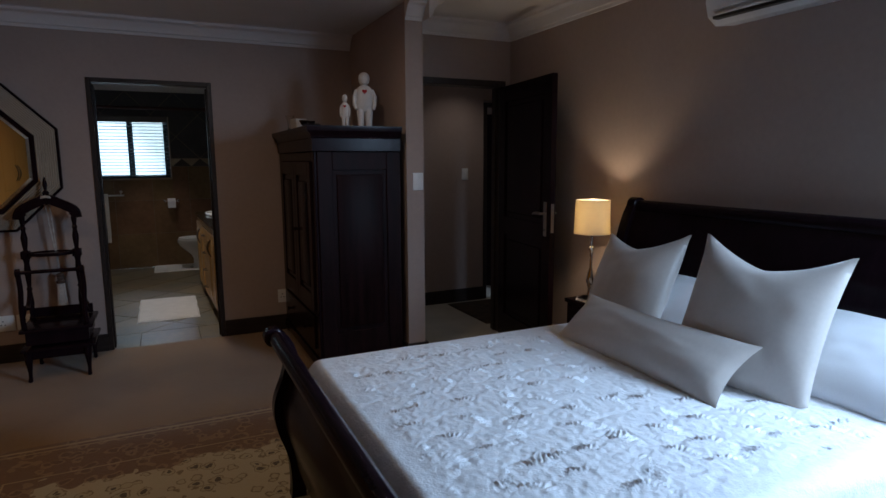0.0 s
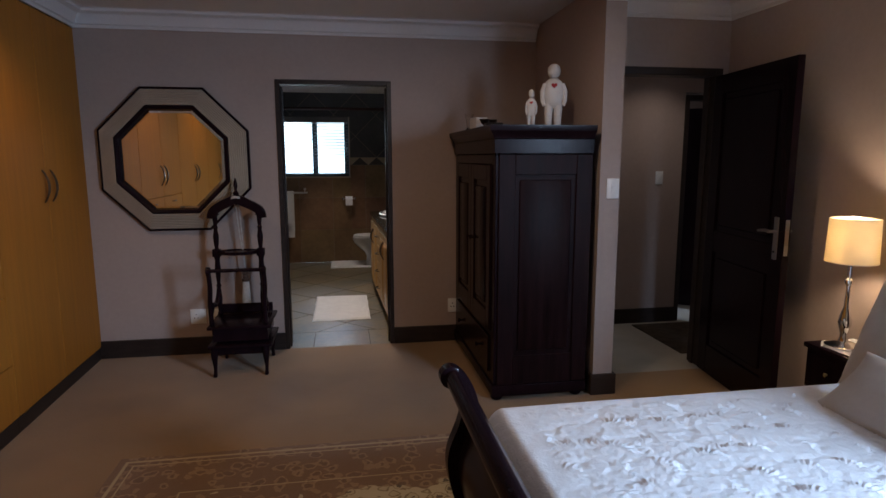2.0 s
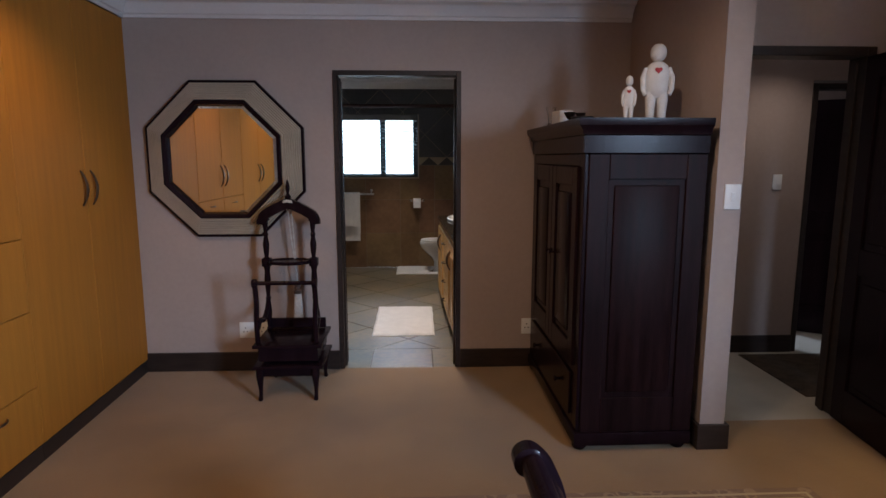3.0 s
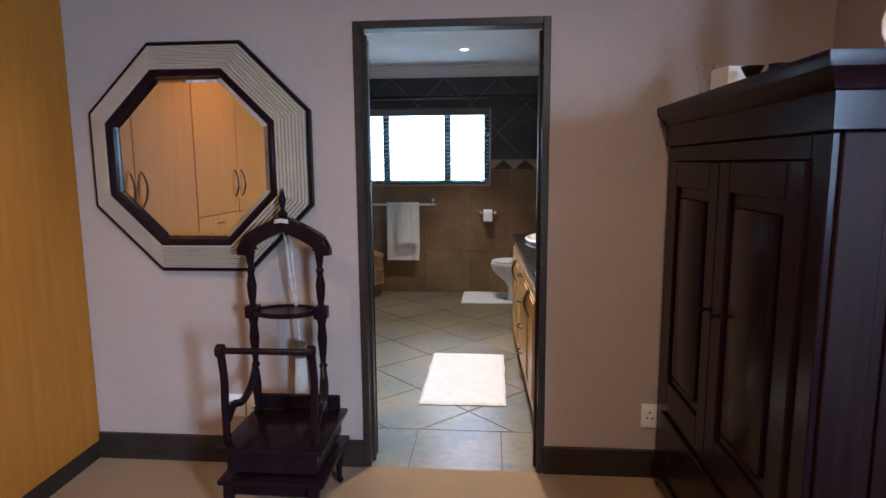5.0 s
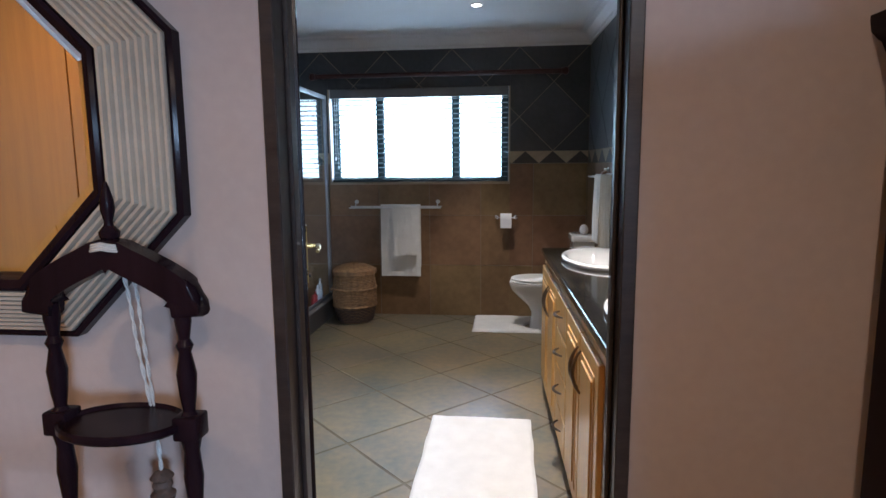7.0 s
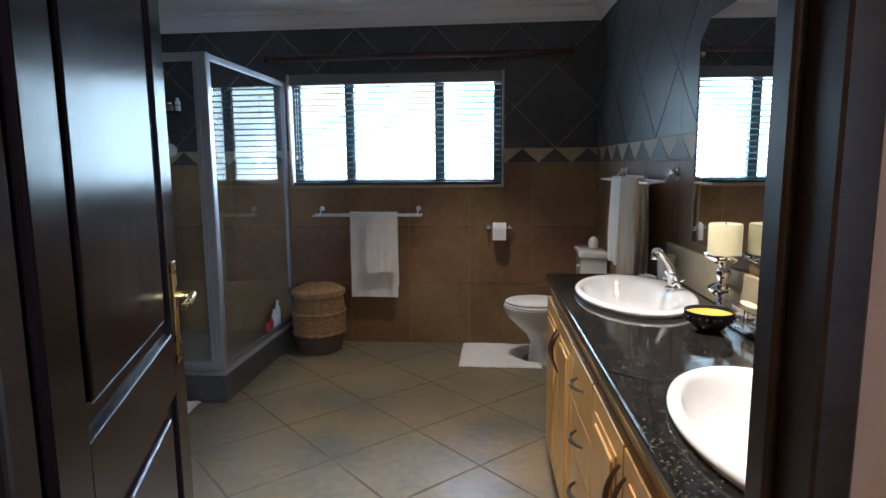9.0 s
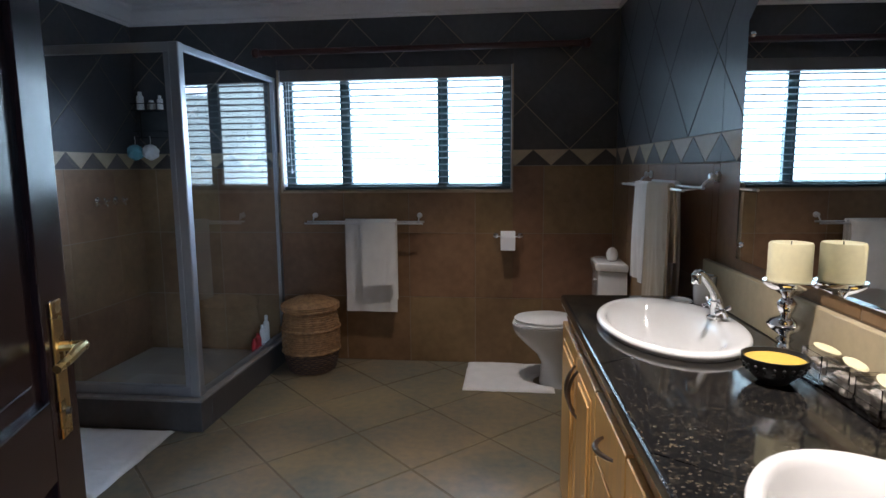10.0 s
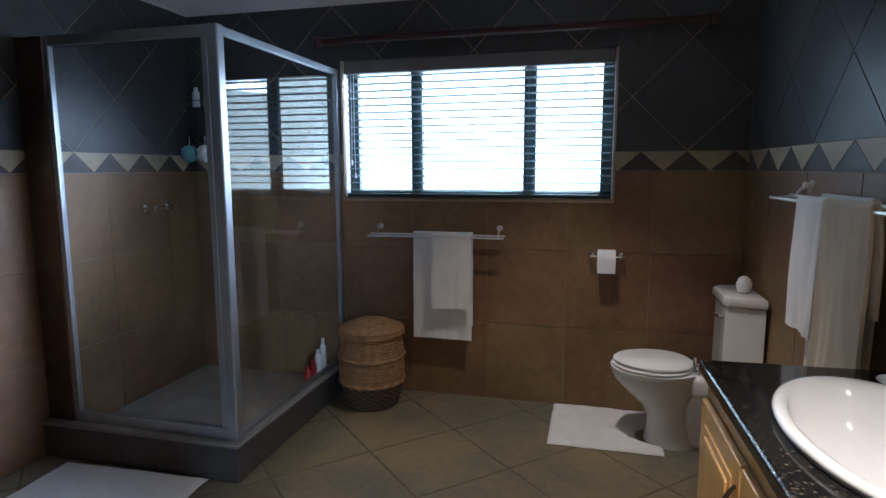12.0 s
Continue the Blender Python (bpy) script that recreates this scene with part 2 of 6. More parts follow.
def rug_mat():
    m = mat("persian_rug_wool", (0.40, 0.32, 0.20), 0.95, vary=0.2, scale=5, fine=300, bump=0.5, sheen=0.3)
    nt = m.node_tree
    n, k = nt.nodes, nt.links.new
    tc = n.new("ShaderNodeTexCoord")
    sep = n.new("ShaderNodeSeparateXYZ")
    k(tc.outputs["Object"], sep.inputs[0])

    def math_node(op, a, b=None):
        q = n.new("ShaderNodeMath")
        q.operation = op
        for i, val in enumerate((a, b)):
            if val is None:
                continue
            if isinstance(val, (int, float)):
                q.inputs[i].default_value = val
            else:
                k(val, q.inputs[i])
        return q.outputs[0]

    # distance from the rug's edge, in metres
    dx = math_node("SUBTRACT", 1.50, math_node("ABSOLUTE", sep.outputs["X"]))
    dy = math_node("SUBTRACT", 1.10, math_node("ABSOLUTE", sep.outputs["Y"]))
    edge = math_node("MINIMUM", dx, dy)
    vor = n.new("ShaderNodeTexVoronoi")
    vor.inputs["Scale"].default_value = 14
    wob = n.new("ShaderNodeTexNoise")
    wob.inputs["Scale"].default_value = 22
    k(tc.outputs["Object"], wob.inputs["Vector"])
    add = n.new("ShaderNodeVectorMath")
    add.operation = "MULTIPLY_ADD"
    k(wob.outputs["Color"], add.inputs[0])
    add.inputs[1].default_value = (0.06, 0.06, 0)
    k(tc.outputs["Object"], add.inputs[2])
    k(add.outputs[0], vor.inputs["Vector"])
    leaf = n.new("ShaderNodeValToRGB")
    leaf.color_ramp.interpolation = "CONSTANT"
    el = leaf.color_ramp.elements
    el[0].position, el[0].color = 0.0, (0.10, 0.065, 0.035, 1)
    el[1].position, el[1].color = 0.24, (0.47, 0.39, 0.24, 1)
    el.new(0.40).color = (0.24, 0.17, 0.085, 1)
    el.new(0.47).color = (0.50, 0.42, 0.27, 1)
    k(vor.outputs["Distance"], leaf.inputs["Fac"])
    bord = n.new("ShaderNodeValToRGB")
    bord.color_ramp.interpolation = "CONSTANT"
    eb = bord.color_ramp.elements
    eb[0].position, eb[0].color = 0.0, (0.16, 0.085, 0.045, 1)
    eb[1].position, eb[1].color = 0.30, (0.30, 0.19, 0.10, 1)
    eb.new(0.46).color = (0.19, 0.105, 0.055, 1)
    k(vor.outputs["Distance"], bord.inputs["Fac"])
    band = n.new("ShaderNodeValToRGB")
    band.color_ramp.interpolation = "CONSTANT"
    ee = band.color_ramp.elements
    ee[0].position, ee[0].color = 0.0, (0, 0, 0, 1)
    ee[1].position, ee[1].color = 0.50, (1, 1, 1, 1)
    rag = n.new("ShaderNodeTexNoise")
    rag.inputs["Scale"].default_value = 4.5
    k(tc.outputs["Object"], rag.inputs["Vector"])
    k(math_node("ADD", edge, math_node("MULTIPLY", math_node("SUBTRACT", rag.outputs["Fac"], 0.5), 0.55)), band.inputs["Fac"])
    line = n.new("ShaderNodeValToRGB")
    line.color_ramp.interpolation = "CONSTANT"
    le = line.color_ramp.elements
    le[0].position, le[0].color = 0.0, (0, 0, 0, 1)
    le[1].position, le[1].color = 0.035, (1, 1, 1, 1)
    for p, c in ((0.050, 0), (0.075, 1), (0.083, 0), (0.36, 1), (0.37, 0)):
        le.new(p).color = (c, c, c, 1)
    k(edge, line.inputs["Fac"])
    m1 = n.new("ShaderNodeMix")
    m1.data_type = "RGBA"
    k(band.outputs["Color"], m1.inputs["Factor"])
    k(bord.outputs["Color"], m1.inputs[6])
    k(leaf.outputs["Color"], m1.inputs[7])
    m2 = n.new("ShaderNodeMix")
    m2.data_type = "RGBA"
    k(line.outputs["Color"], m2.inputs["Factor"])
    k(m1.outputs[2], m2.inputs[6])
    m2.inputs[7].default_value = (0.44, 0.34, 0.19, 1)
    k(m2.outputs[2], n["Principled BSDF"].inputs["Base Color"])
    return m


M["granite"] = granite()
M["glass"] = glass("clear_glass")
M["jarglass"] = glass("jar_glass", (0.95, 0.95, 0.94), 0.02)
M["mirror"] = mirror_mat()
M["rug"] = rug_mat()


def fabric_shade():
    m = mat("cream_fabric_shade", (0.74, 0.64, 0.46), 0.9, vary=0.05, scale=14, fine=300, bump=0.2)
    nt = m.node_tree
    n, k = nt.nodes, nt.links.new
    tr = n.new("ShaderNodeBsdfTranslucent")
    tr.inputs["Color"].default_value = (0.80, 0.72, 0.54, 1)
    mx = n.new("ShaderNodeMixShader")
    mx.inputs[0].default_value = 0.45
    k(n["Principled BSDF"].outputs[0], mx.inputs[1])
    k(tr.outputs[0], mx.inputs[2])
    k(mx.outputs[0], n["Material Output"].inputs["Surface"])
    return m


M["shade"] = fabric_shade()
M["lens"] = mat("lit_lamp_lens", (1, 1, 1), 0.3, vary=0.0, bump=0.0, emit=((1.0, 0.93, 0.82), 12.0))
M["outside"] = mat("bright_daylight_outside", (0.7, 0.8, 0.8), 0.9, vary=0.1, scale=0.5, fine=3, bump=0.0, emit=((0.72, 0.96, 1.0), 2.2))


# ---- mesh helpers ----
def box(bm, x0, x1, y0, y1, z0, z1, bev=0.0, seg=1):
    v = [bm.verts.new((x, y, z)) for x in (x0, x1) for y in (y0, y1) for z in (z0, z1)]
    f = [bm.faces.new([v[i] for i in q]) for q in ((0, 1, 3, 2), (4, 6, 7, 5), (0, 4, 5, 1), (2, 3, 7, 6), (0, 2, 6, 4), (1, 5, 7, 3))]
    if bev:
        bmesh.ops.bevel(bm, geom=list({e for g in f for e in g.edges}), offset=bev, segments=seg, affect="EDGES", profile=0.5)
    return v


def lathe(bm, prof, n=24, at=(0, 0, 0), m=None, sx=1.0, sy=1.0):
    """A turned body from (radius, height) pairs; ends close where the radius is not nil."""
    m = m or Matrix.Identity(4)
    rings = []
    for r, z in prof:
        rings.append([bm.verts.new(m @ Vector((at[0] + r * sx * math.cos(2 * math.pi * i / n), at[1] + r * sy * math.sin(2 * math.pi * i / n), at[2] + z))) for i in range(n)])
    for a, b in zip(rings, rings[1:]):
        for i in range(n):
            bm.faces.new((a[i], a[(i + 1) % n], b[(i + 1) % n], b[i]))
    bm.faces.new(rings[0][::-1])
    bm.faces.new(rings[-1])


def tube(bm, pts, r, n=10):
    """A rod along points; r is one radius or one a point."""
    pts = [Vector(p) for p in pts]
    rad = r if isinstance(r, (list, tuple)) else [r] * len(pts)
    rings, side = [], None
    for i, p in enumerate(pts):
        d = (pts[min(i + 1, len(pts) - 1)] - pts[max(i - 1, 0)]).normalized()
        if side is None:
            side = d.orthogonal().normalized()
        side = (side - d * side.dot(d)).normalized()
        up = d.cross(side)
        rings.append([bm.verts.new(p + rad[i] * (math.cos(2 * math.pi * j / n) * side + math.sin(2 * math.pi * j / n) * up)) for j in range(n)])
    for a, b in zip(rings, rings[1:]):
        for j in range(n):
            bm.faces.new((a[j], a[(j + 1) % n], b[(j + 1) % n], b[j]))
    bm.faces.new(rings[0][::-1])
    bm.faces.new(rings[-1])


def prism(bm, poly, axis, a, b, bev=0.0):
    """A flat outline carried from a to b along an axis; outline points are the other two coordinates, in order."""
    def put(p, d):
        q = [p[0], p[1]]
        q.insert("xyz".index(axis), d)
        return bm.verts.new(q)
    lo, hi = [put(p, a) for p in poly], [put(p, b) for p in poly]
    n = len(poly)
    f = [bm.faces.new(lo[::-1]), bm.faces.new(hi)]
    f += [bm.faces.new((lo[i], lo[(i + 1) % n], hi[(i + 1) % n], hi[i])) for i in range(n)]
    if bev:
        bmesh.ops.bevel(bm, geom=list({e for e in f[0].edges} | {e for e in f[1].edges}), offset=bev, segments=2, affect="EDGES", profile=0.5)


def sheet(bm, fn, nu, nv, thick=0.0):
    """A cloth-like surface from fn(u, v), u and v from 0 to 1, given thickness along its normal by a second skin."""
    g = [[bm.verts.new(fn(i / nu, j / nv)) for j in range(nv + 1)] for i in range(nu + 1)]
    faces = [bm.faces.new((g[i][j], g[i + 1][j], g[i + 1][j + 1], g[i][j + 1])) for i in range(nu) for j in range(nv)]
    if thick:
        bm.normal_update()
        low = [[bm.verts.new(v.co - v.normal * thick) for v in row] for row in g]
        for i in range(nu):
            for j in range(nv):
                bm.faces.new((low[i][j], low[i][j + 1], low[i + 1][j + 1], low[i + 1][j]))
        rim = [(i, 0) for i in range(nu)] + [(nu, j) for j in range(nv)] + [(i, nv) for i in range(nu, 0, -1)] + [(0, j) for j in range(nv, 0, -1)]
        for p, q in zip(rim, rim[1:] + rim[:1]):
            bm.faces.new((g[q[0]][q[1]], g[p[0]][p[1]], low[p[0]][p[1]], low[q[0]][q[1]]))


def part(name, bm, material, parent=None, label="", sharp=32):
    """Links a bmesh as one mesh object under a thing or a part."""
    bmesh.ops.recalc_face_normals(bm, faces=bm.faces[:])
    me = bpy.data.meshes.new(name)
    bm.to_mesh(me)
    bm.free()
    me.materials.append(M[material])
    me.polygons.foreach_set("use_smooth", [True] * len(me.polygons))
    me.set_sharp_from_angle(angle=radians(sharp))
    ob = new(name, me)
    ob.parent = parent
    if label:
        ob["label"] = label
    return ob


def thing(name, label, category, m=None, group="", kind=""):
    ob = new(name)
    ob.empty_display_size = 0.1
    ob.matrix_world = m or Matrix.Identity(4)
    return tagged(ob, label, category, group, kind)


def boxpart(name, dims, material, parent=None, label="", bev=0.003, seg=1):
    bm = bmesh.new()
    box(bm, *dims, bev=bev, seg=seg)
    return part(name, bm, material, parent, label)


def structure(name, boxes, material, label="", bev=0.0):
    bm = bmesh.new()
    for d in boxes:
        box(bm, *d, bev=bev)
    return tagged(part(name, bm, material), label, kind="structure")


# ---- structure: bedroom ----
LEFT, BACK, RIGHT, REAR = -1.585, 4.70, 2.86, -1.25
DX0, DX1, DTOP = -0.185, 0.612, 2.045
FW = 0.033          # width of the bathroom door frame
WT = 0.085          # thickness of the wall it stands in
structure("floor", [(-2.30, 1.80, REAR - 0.2, 3.62, -0.10, 0.0), (1.80, 3.05, REAR - 0.2, 3.735, -0.10, 0.0), (-2.30, 1.80, 3.62, BACK, -0.10, 0.0)], "carpet", "beige looped bedroom carpet, slightly worn")
structure("floor_hall", [(1.93, 6.0, 3.735, 6.4, -0.10, 0.0)], "hallcarpet", "pale carpet of the hall")
structure("ceiling", [(-2.4, 3.2, REAR - 0.2, 3.85, 2.52, 2.62), (-2.4, 1.85, 3.85, 4.80, 2.52, 2.62)], "white", "white painted bedroom ceiling")
structure("ceiling_hall", [(1.85, 6.2, 3.855, 6.4, 2.52, 2.62)], "white", "white hall ceiling")
structure("wall_back", [(-2.30, DX0 - FW, BACK, BACK + WT, 0, 2.52), (DX1 + FW, 1.93, BACK, BACK + WT, 0, 2.52), (DX0 - FW, DX1 + FW, BACK, BACK + WT, DTOP + FW, 2.52)],
          "wall", "taupe painted bedroom wall with a bathroom doorway")
structure("wall_niche", [(1.80, 1.93, 3.425, BACK, 0, 2.52)], "wall", "taupe painted pillar wall beside the wardrobe")
structure("wall_entrance", [(1.93, 2.86, 3.79, 3.92, 2.09, 2.52), (2.82, 2.86, 3.79, 3.92, 0, 2.09)], "wall", "taupe wall above the entrance door")
structure("wall_headboard", [(RIGHT, RIGHT + 0.15, 0.12, 3.93, 0, 2.52), (RIGHT, RIGHT + 0.15, REAR - 0.2, -1.08, 0, 2.52), (RIGHT, RIGHT + 0.15, -1.08, 0.12, 2.25, 2.52), (RIGHT, RIGHT + 0.15, -1.08, 0.12, 0, 0.30)],
          "wall", "taupe textured wall behind the bed, with a tall window")
structure("wall_left", [(-2.40, -2.25, REAR - 0.2, 4.70, 0, 2.52)], "wall", "taupe wall behind the fitted cupboards")
structure("wall_rear", [(-2.25, RIGHT, REAR - 0.2, REAR, 0, 2.52)], "wall", "plain taupe rear wall")
structure("wall_hall", [(1.93, 3.25, 4.93, 5.07, 0, 2.52), (3.25, 6.0, 6.2, 6.3, 0, 2.52), (5.9, 6.0, 3.93, 6.2, 0, 2.52), (3.06, 5.9, 3.78, 3.93, 0, 2.52), (3.25, 4.20, 4.93, 5.07, 2.06, 2.52), (4.20, 5.9, 4.93, 5.07, 0, 2.52)],
          "wall", "taupe hall walls with a further doorway")

COVE = [(0, 0), (0.012, 0), (0.016, 0.018), (0.03, 0.024), (0.036, 0.05), (0.062, 0.085), (0.095, 0.098), (0.10, 0.113), (0.12, 0.12), (0, 0.12)]


def coving(name, axis, at, sign, a, b, base=2.40):
    """Stepped coving along a wall at x or y = at; sign: the way into the room."""
    bm = bmesh.new()
    poly = [(at + sign * d, base + h) for d, h in COVE]
    prism(bm, poly, axis, a, b)
    return tagged(part(name, bm, "coving", sharp=25), "white stepped plaster coving", kind="structure")


coving("coving_back", "x", BACK, -1, LEFT, 1.79)
coving("coving_pillar", "x", 3.425, -1, 1.80, 1.93)
coving("coving_return", "y", 1.93, 1, 3.305, 3.79)
coving("coving_entrance", "x", 3.79, -1, 1.93, RIGHT)
coving("coving_headboard", "y", RIGHT, -1, REAR, 3.80)
coving("coving_cupboard", "y", LEFT, 1, REAR, BACK).matrix_world = Matrix.Translation((-1.566, BACK, 0)) @ Matrix.Rotation(radians(1.8), 4, "Z") @ Matrix.Translation((-LEFT, -BACK, 0))

SK = 0.135
structure("baseboard_back", [(LEFT, DX0 - FW, BACK - 0.018, BACK, 0, SK), (DX1 + FW, 1.80, BACK - 0.018, BACK, 0, SK)], "skirt", "dark stained wooden skirting", 0.003)
structure("baseboard_pillar", [(1.782, 1.950, 3.405, 3.425, 0, SK), (1.782, 1.80, 3.425, BACK - 0.02, 0, SK), (1.93, 1.950, 3.425, 3.77, 0, SK)], "skirt", "dark stained skirting round the pillar", 0.003)
structure("baseboard_headboard", [(RIGHT - 0.018, RIGHT, REAR, 3.0, 0, SK)], "skirt", "dark stained skirting behind the bed", 0.003)
structure("baseboard_hall", [(1.93, 3.25, 4.912, 4.93, 0, SK)], "skirt", "dark stained hall skirting", 0.003)


def door_frame(name, x0, x1, top, y0, y1, w=0.06, label="dark stained wooden door frame"):
    f = thing(name, label, "door frame", kind="structure")
    boxpart("jamb", (x0 - w, x0, y0, y1, 0, top + w), "skirt", f)
    boxpart("jamb", (x1, x1 + w, y0, y1, 0, top + w), "skirt", f)
    boxpart("head", (x0, x1, y0, y1, top, top + w), "skirt", f)
    boxpart("stop", (x0, x0 + 0.012, y0 + 0.06, y0 + 0.10, 0, top - 0.012), "skirt", f)
    boxpart("stop", (x1 - 0.012, x1, y0 + 0.06, y0 + 0.10, 0, top - 0.012), "skirt", f)
    return f


door_frame("door_frame_bathroom", DX0, DX1, DTOP, BACK - 0.010, BACK + WT + 0.002, FW)
door_frame("door_frame_entrance", 1.985, 2.765, 2.04, 3.78, 3.92, 0.05)
door_frame("door_frame_hall", 3.29, 4.15, 2.0, 4.92, 5.07, 0.04)


def door_leaf(name, hinge, yaw, width, height, label, material="dark", handle_mat="brass"):
    """A panelled leaf from its hinge along local +x; thickness 40 mm."""
    d = thing(name, label, "door", pose(hinge[0], hinge[1], 0.008, 0, 0, yaw), kind="structure")
    bm = bmesh.new()
    box(bm, 0, 0.11, -0.02, 0.02, 0, height, 0.002)
    box(bm, width - 0.11, width, -0.02, 0.02, 0, height, 0.002)
    for z0, z1 in ((0, 0.20), (0.86, 1.00), (height - 0.12, height)):
        box(bm, 0.11, width - 0.11, -0.02, 0.02, z0, z1, 0.002)
    part("leaf_frame", bm, material, d)
    for z0, z1 in ((0.20, 0.86), (1.00, height - 0.12)):
        bm = bmesh.new()
        box(bm, 0.11, width - 0.11, -0.008, 0.008, z0, z1)
        for s in (-1, 1):
            box(bm, 0.15, width - 0.15, min(s * 0.008, s * 0.016), max(s * 0.008, s * 0.016), z0 + 0.04, z1 - 0.04, 0.006)
        part("panel", bm, material, d)
    for s in (-1, 1):
        bm = bmesh.new()
        box(bm, width - 0.085, width - 0.043, min(s * 0.0205, s * 0.025), max(s * 0.0205, s * 0.025), 0.92, 1.16, 0.002)
        h = part("handle_plate", bm, handle_mat, d, "worn brass handle plate")
        bm = bmesh.new()
        tube(bm, [(width - 0.064, s * 0.024, 1.08), (width - 0.064, s * 0.065, 1.08)], 0.009)
        tube(bm, [(width - 0.064, s * 0.062, 1.08), (width - 0.10, s * 0.066, 1.083), (width - 0.14, s * 0.066, 1.079), (width - 0.175, s * 0.060, 1.073)], [0.009, 0.009, 0.008, 0.007])
        part("lever", bm, handle_mat, h)
        bm = bmesh.new()
        lathe(bm, [(0.006, 0), (0.006, 0.006)], 10, m=pose(width - 0.064, s * 0.026, 0.965, -90 * s))
        part("keyhole", bm, "black", h)
    bm = bmesh.new()
    box(bm, width, width + 0.002, -0.011, 0.011, 0.95, 1.15)
    part("lock_plate", bm, handle_mat, d)
    for z in (0.25, 1.0, 1.75):
        bm = bmesh.new()
        lathe(bm, [(0.006, 0), (0.006, 0.09)], 10, at=(-0.004, 0.024, z))
        part("hinge", bm, handle_mat, d)
    return d


door_leaf("door_bathroom", (-0.190, 4.805), 109.3, 0.775, 2.01, "dark stained panelled bathroom door standing open", "doorwood")
door_leaf("door_entrance", (2.765, 3.755), 263.3, 0.865, 2.025, "near-black panelled entrance door standing open", handle_mat="steel")
door_leaf("door_hall", (4.14, 5.12), 146, 0.82, 1.96, "dark wooden door standing open beyond the hall", handle_mat="steel")

# ---- structure: bathroom ----
BX0, BX1, BY0, BY1 = -2.36, 1.066, 4.785, 8.695
GR = 0.0055          # grout level behind the tile faces
WX0, WX1, WZ0, WZ1 = -1.262, 0.362, 1.232, 2.072
structure("floor_bathroom", [(BX0, BX1 + 0.14, BACK, BY1, -0.10, -0.0025)], "groutfloor", "grouted bathroom floor bed")
structure("ceiling_bathroom", [(BX0 - 0.15, BX1 + 0.30, 4.81, BY1 + 0.2, 2.52, 2.62)], "white", "white bathroom ceiling")
structure("wall_bath_back", [(BX0 - 0.15, WX0, BY1 - GR, BY1 + 0.2, 0, 2.52), (WX1, BX1 + 0.15, BY1 - GR, BY1 + 0.2, 0, 2.52), (WX0, WX1, BY1 - GR, BY1 + 0.2, 0, WZ0), (WX0, WX1, BY1 - GR, BY1 + 0.2, WZ1, 2.52)],
          "grout", "tiled bathroom wall with a wide window")
structure("wall_bath_right", [(BX1 - GR, BX1 + 0.15, BY0 - 0.05, BY1, 0, 2.52)], "grout", "tiled bathroom wall behind the vanity")
structure("wall_bath_left", [(BX0 - 0.15, BX0 + GR, BY0, BY1, 0, 2.52)], "grout", "tiled bathroom wall by the shower")
coving("coving_bath_back", "x", BY1 - 0.008, -1, BX0, BX1)
coving("coving_bath_right", "y", BX1 - 0.008, -1, BY0, BY1)
coving("coving_bath_left", "y", BX0 + 0.008, 1, BY0, BY1)
coving("coving_bath_front", "x", BY0, 1, BX0, BX1)

# the vanity wall stands slightly out of square
VTURN = Matrix.Translation((BX1, BY1, 0)) @ Matrix.Rotation(radians(1.85), 4, "Z") @ Matrix.Translation((-BX1, -BY1, 0))


def turned(ob):
    ob.matrix_world = VTURN @ ob.matrix_basis
    return ob


for nm in ("wall_bath_right", "coving_bath_right"):
    turned(bpy.data.objects[nm])

# ---- window and blind ----
win = thing("window_bathroom", "dark framed sash window with a slatted blind", "window", kind="structure")
bm = bmesh.new()
for d in ((WX0, WX1, 8.765, 8.805, WZ0, WZ0 + 0.045), (WX0, WX1, 8.765, 8.805, WZ1 - 0.045, WZ1), (WX0, WX0 + 0.068, 8.765, 8.805, WZ0 + 0.045, WZ1 - 0.045), (WX1 - 0.068, WX1, 8.765, 8.805, WZ0 + 0.045, WZ1 - 0.045)):
    box(bm, *d, bev=0.004)
part("window_frame", bm, "blindframe", win)
for x in (-0.810, -0.115):
    boxpart("mullion", (x - 0.037, x + 0.037, 8.760, 8.805, WZ0 + 0.045, WZ1 - 0.045), "blindframe", win)
for a, b in ((WX0 + 0.068, -0.847), (-0.773, -0.152), (-0.078, WX1 - 0.068)):
    p = boxpart("pane", (a, b, 8.785, 8.789, WZ0 + 0.045, WZ1 - 0.045), "glass", win, bev=0)
    p.visible_shadow = False
bm = bmesh.new()
for d in ((WX0 - 0.012, WX1 + 0.012, 8.677, 8.695, WZ0 - 0.014, WZ0), (WX0 - 0.012, WX0, 8.677, 8.695, WZ0, WZ1), (WX1, WX1 + 0.012, 8.677, 8.695, WZ0, WZ1)):
    box(bm, *d)
part("window_trim", bm, "tritile", win)
# white sheets on the reveals put the daylight falling there into their colour
for a, b in ((WX0, WX0 + 0.004), (WX1 - 0.004, WX1)):
    boxpart("reveal_lining", (a, b, 8.696, 8.764, WZ0 + 0.009, WZ1 - 0.001), "coving", win, "reveal lining whitened to show daylight on it", bev=0)
boxpart("window_sill", (WX0, WX1, 8.696, 8.760, WZ0 + 0.001, WZ0 + 0.008), "tritile", win)

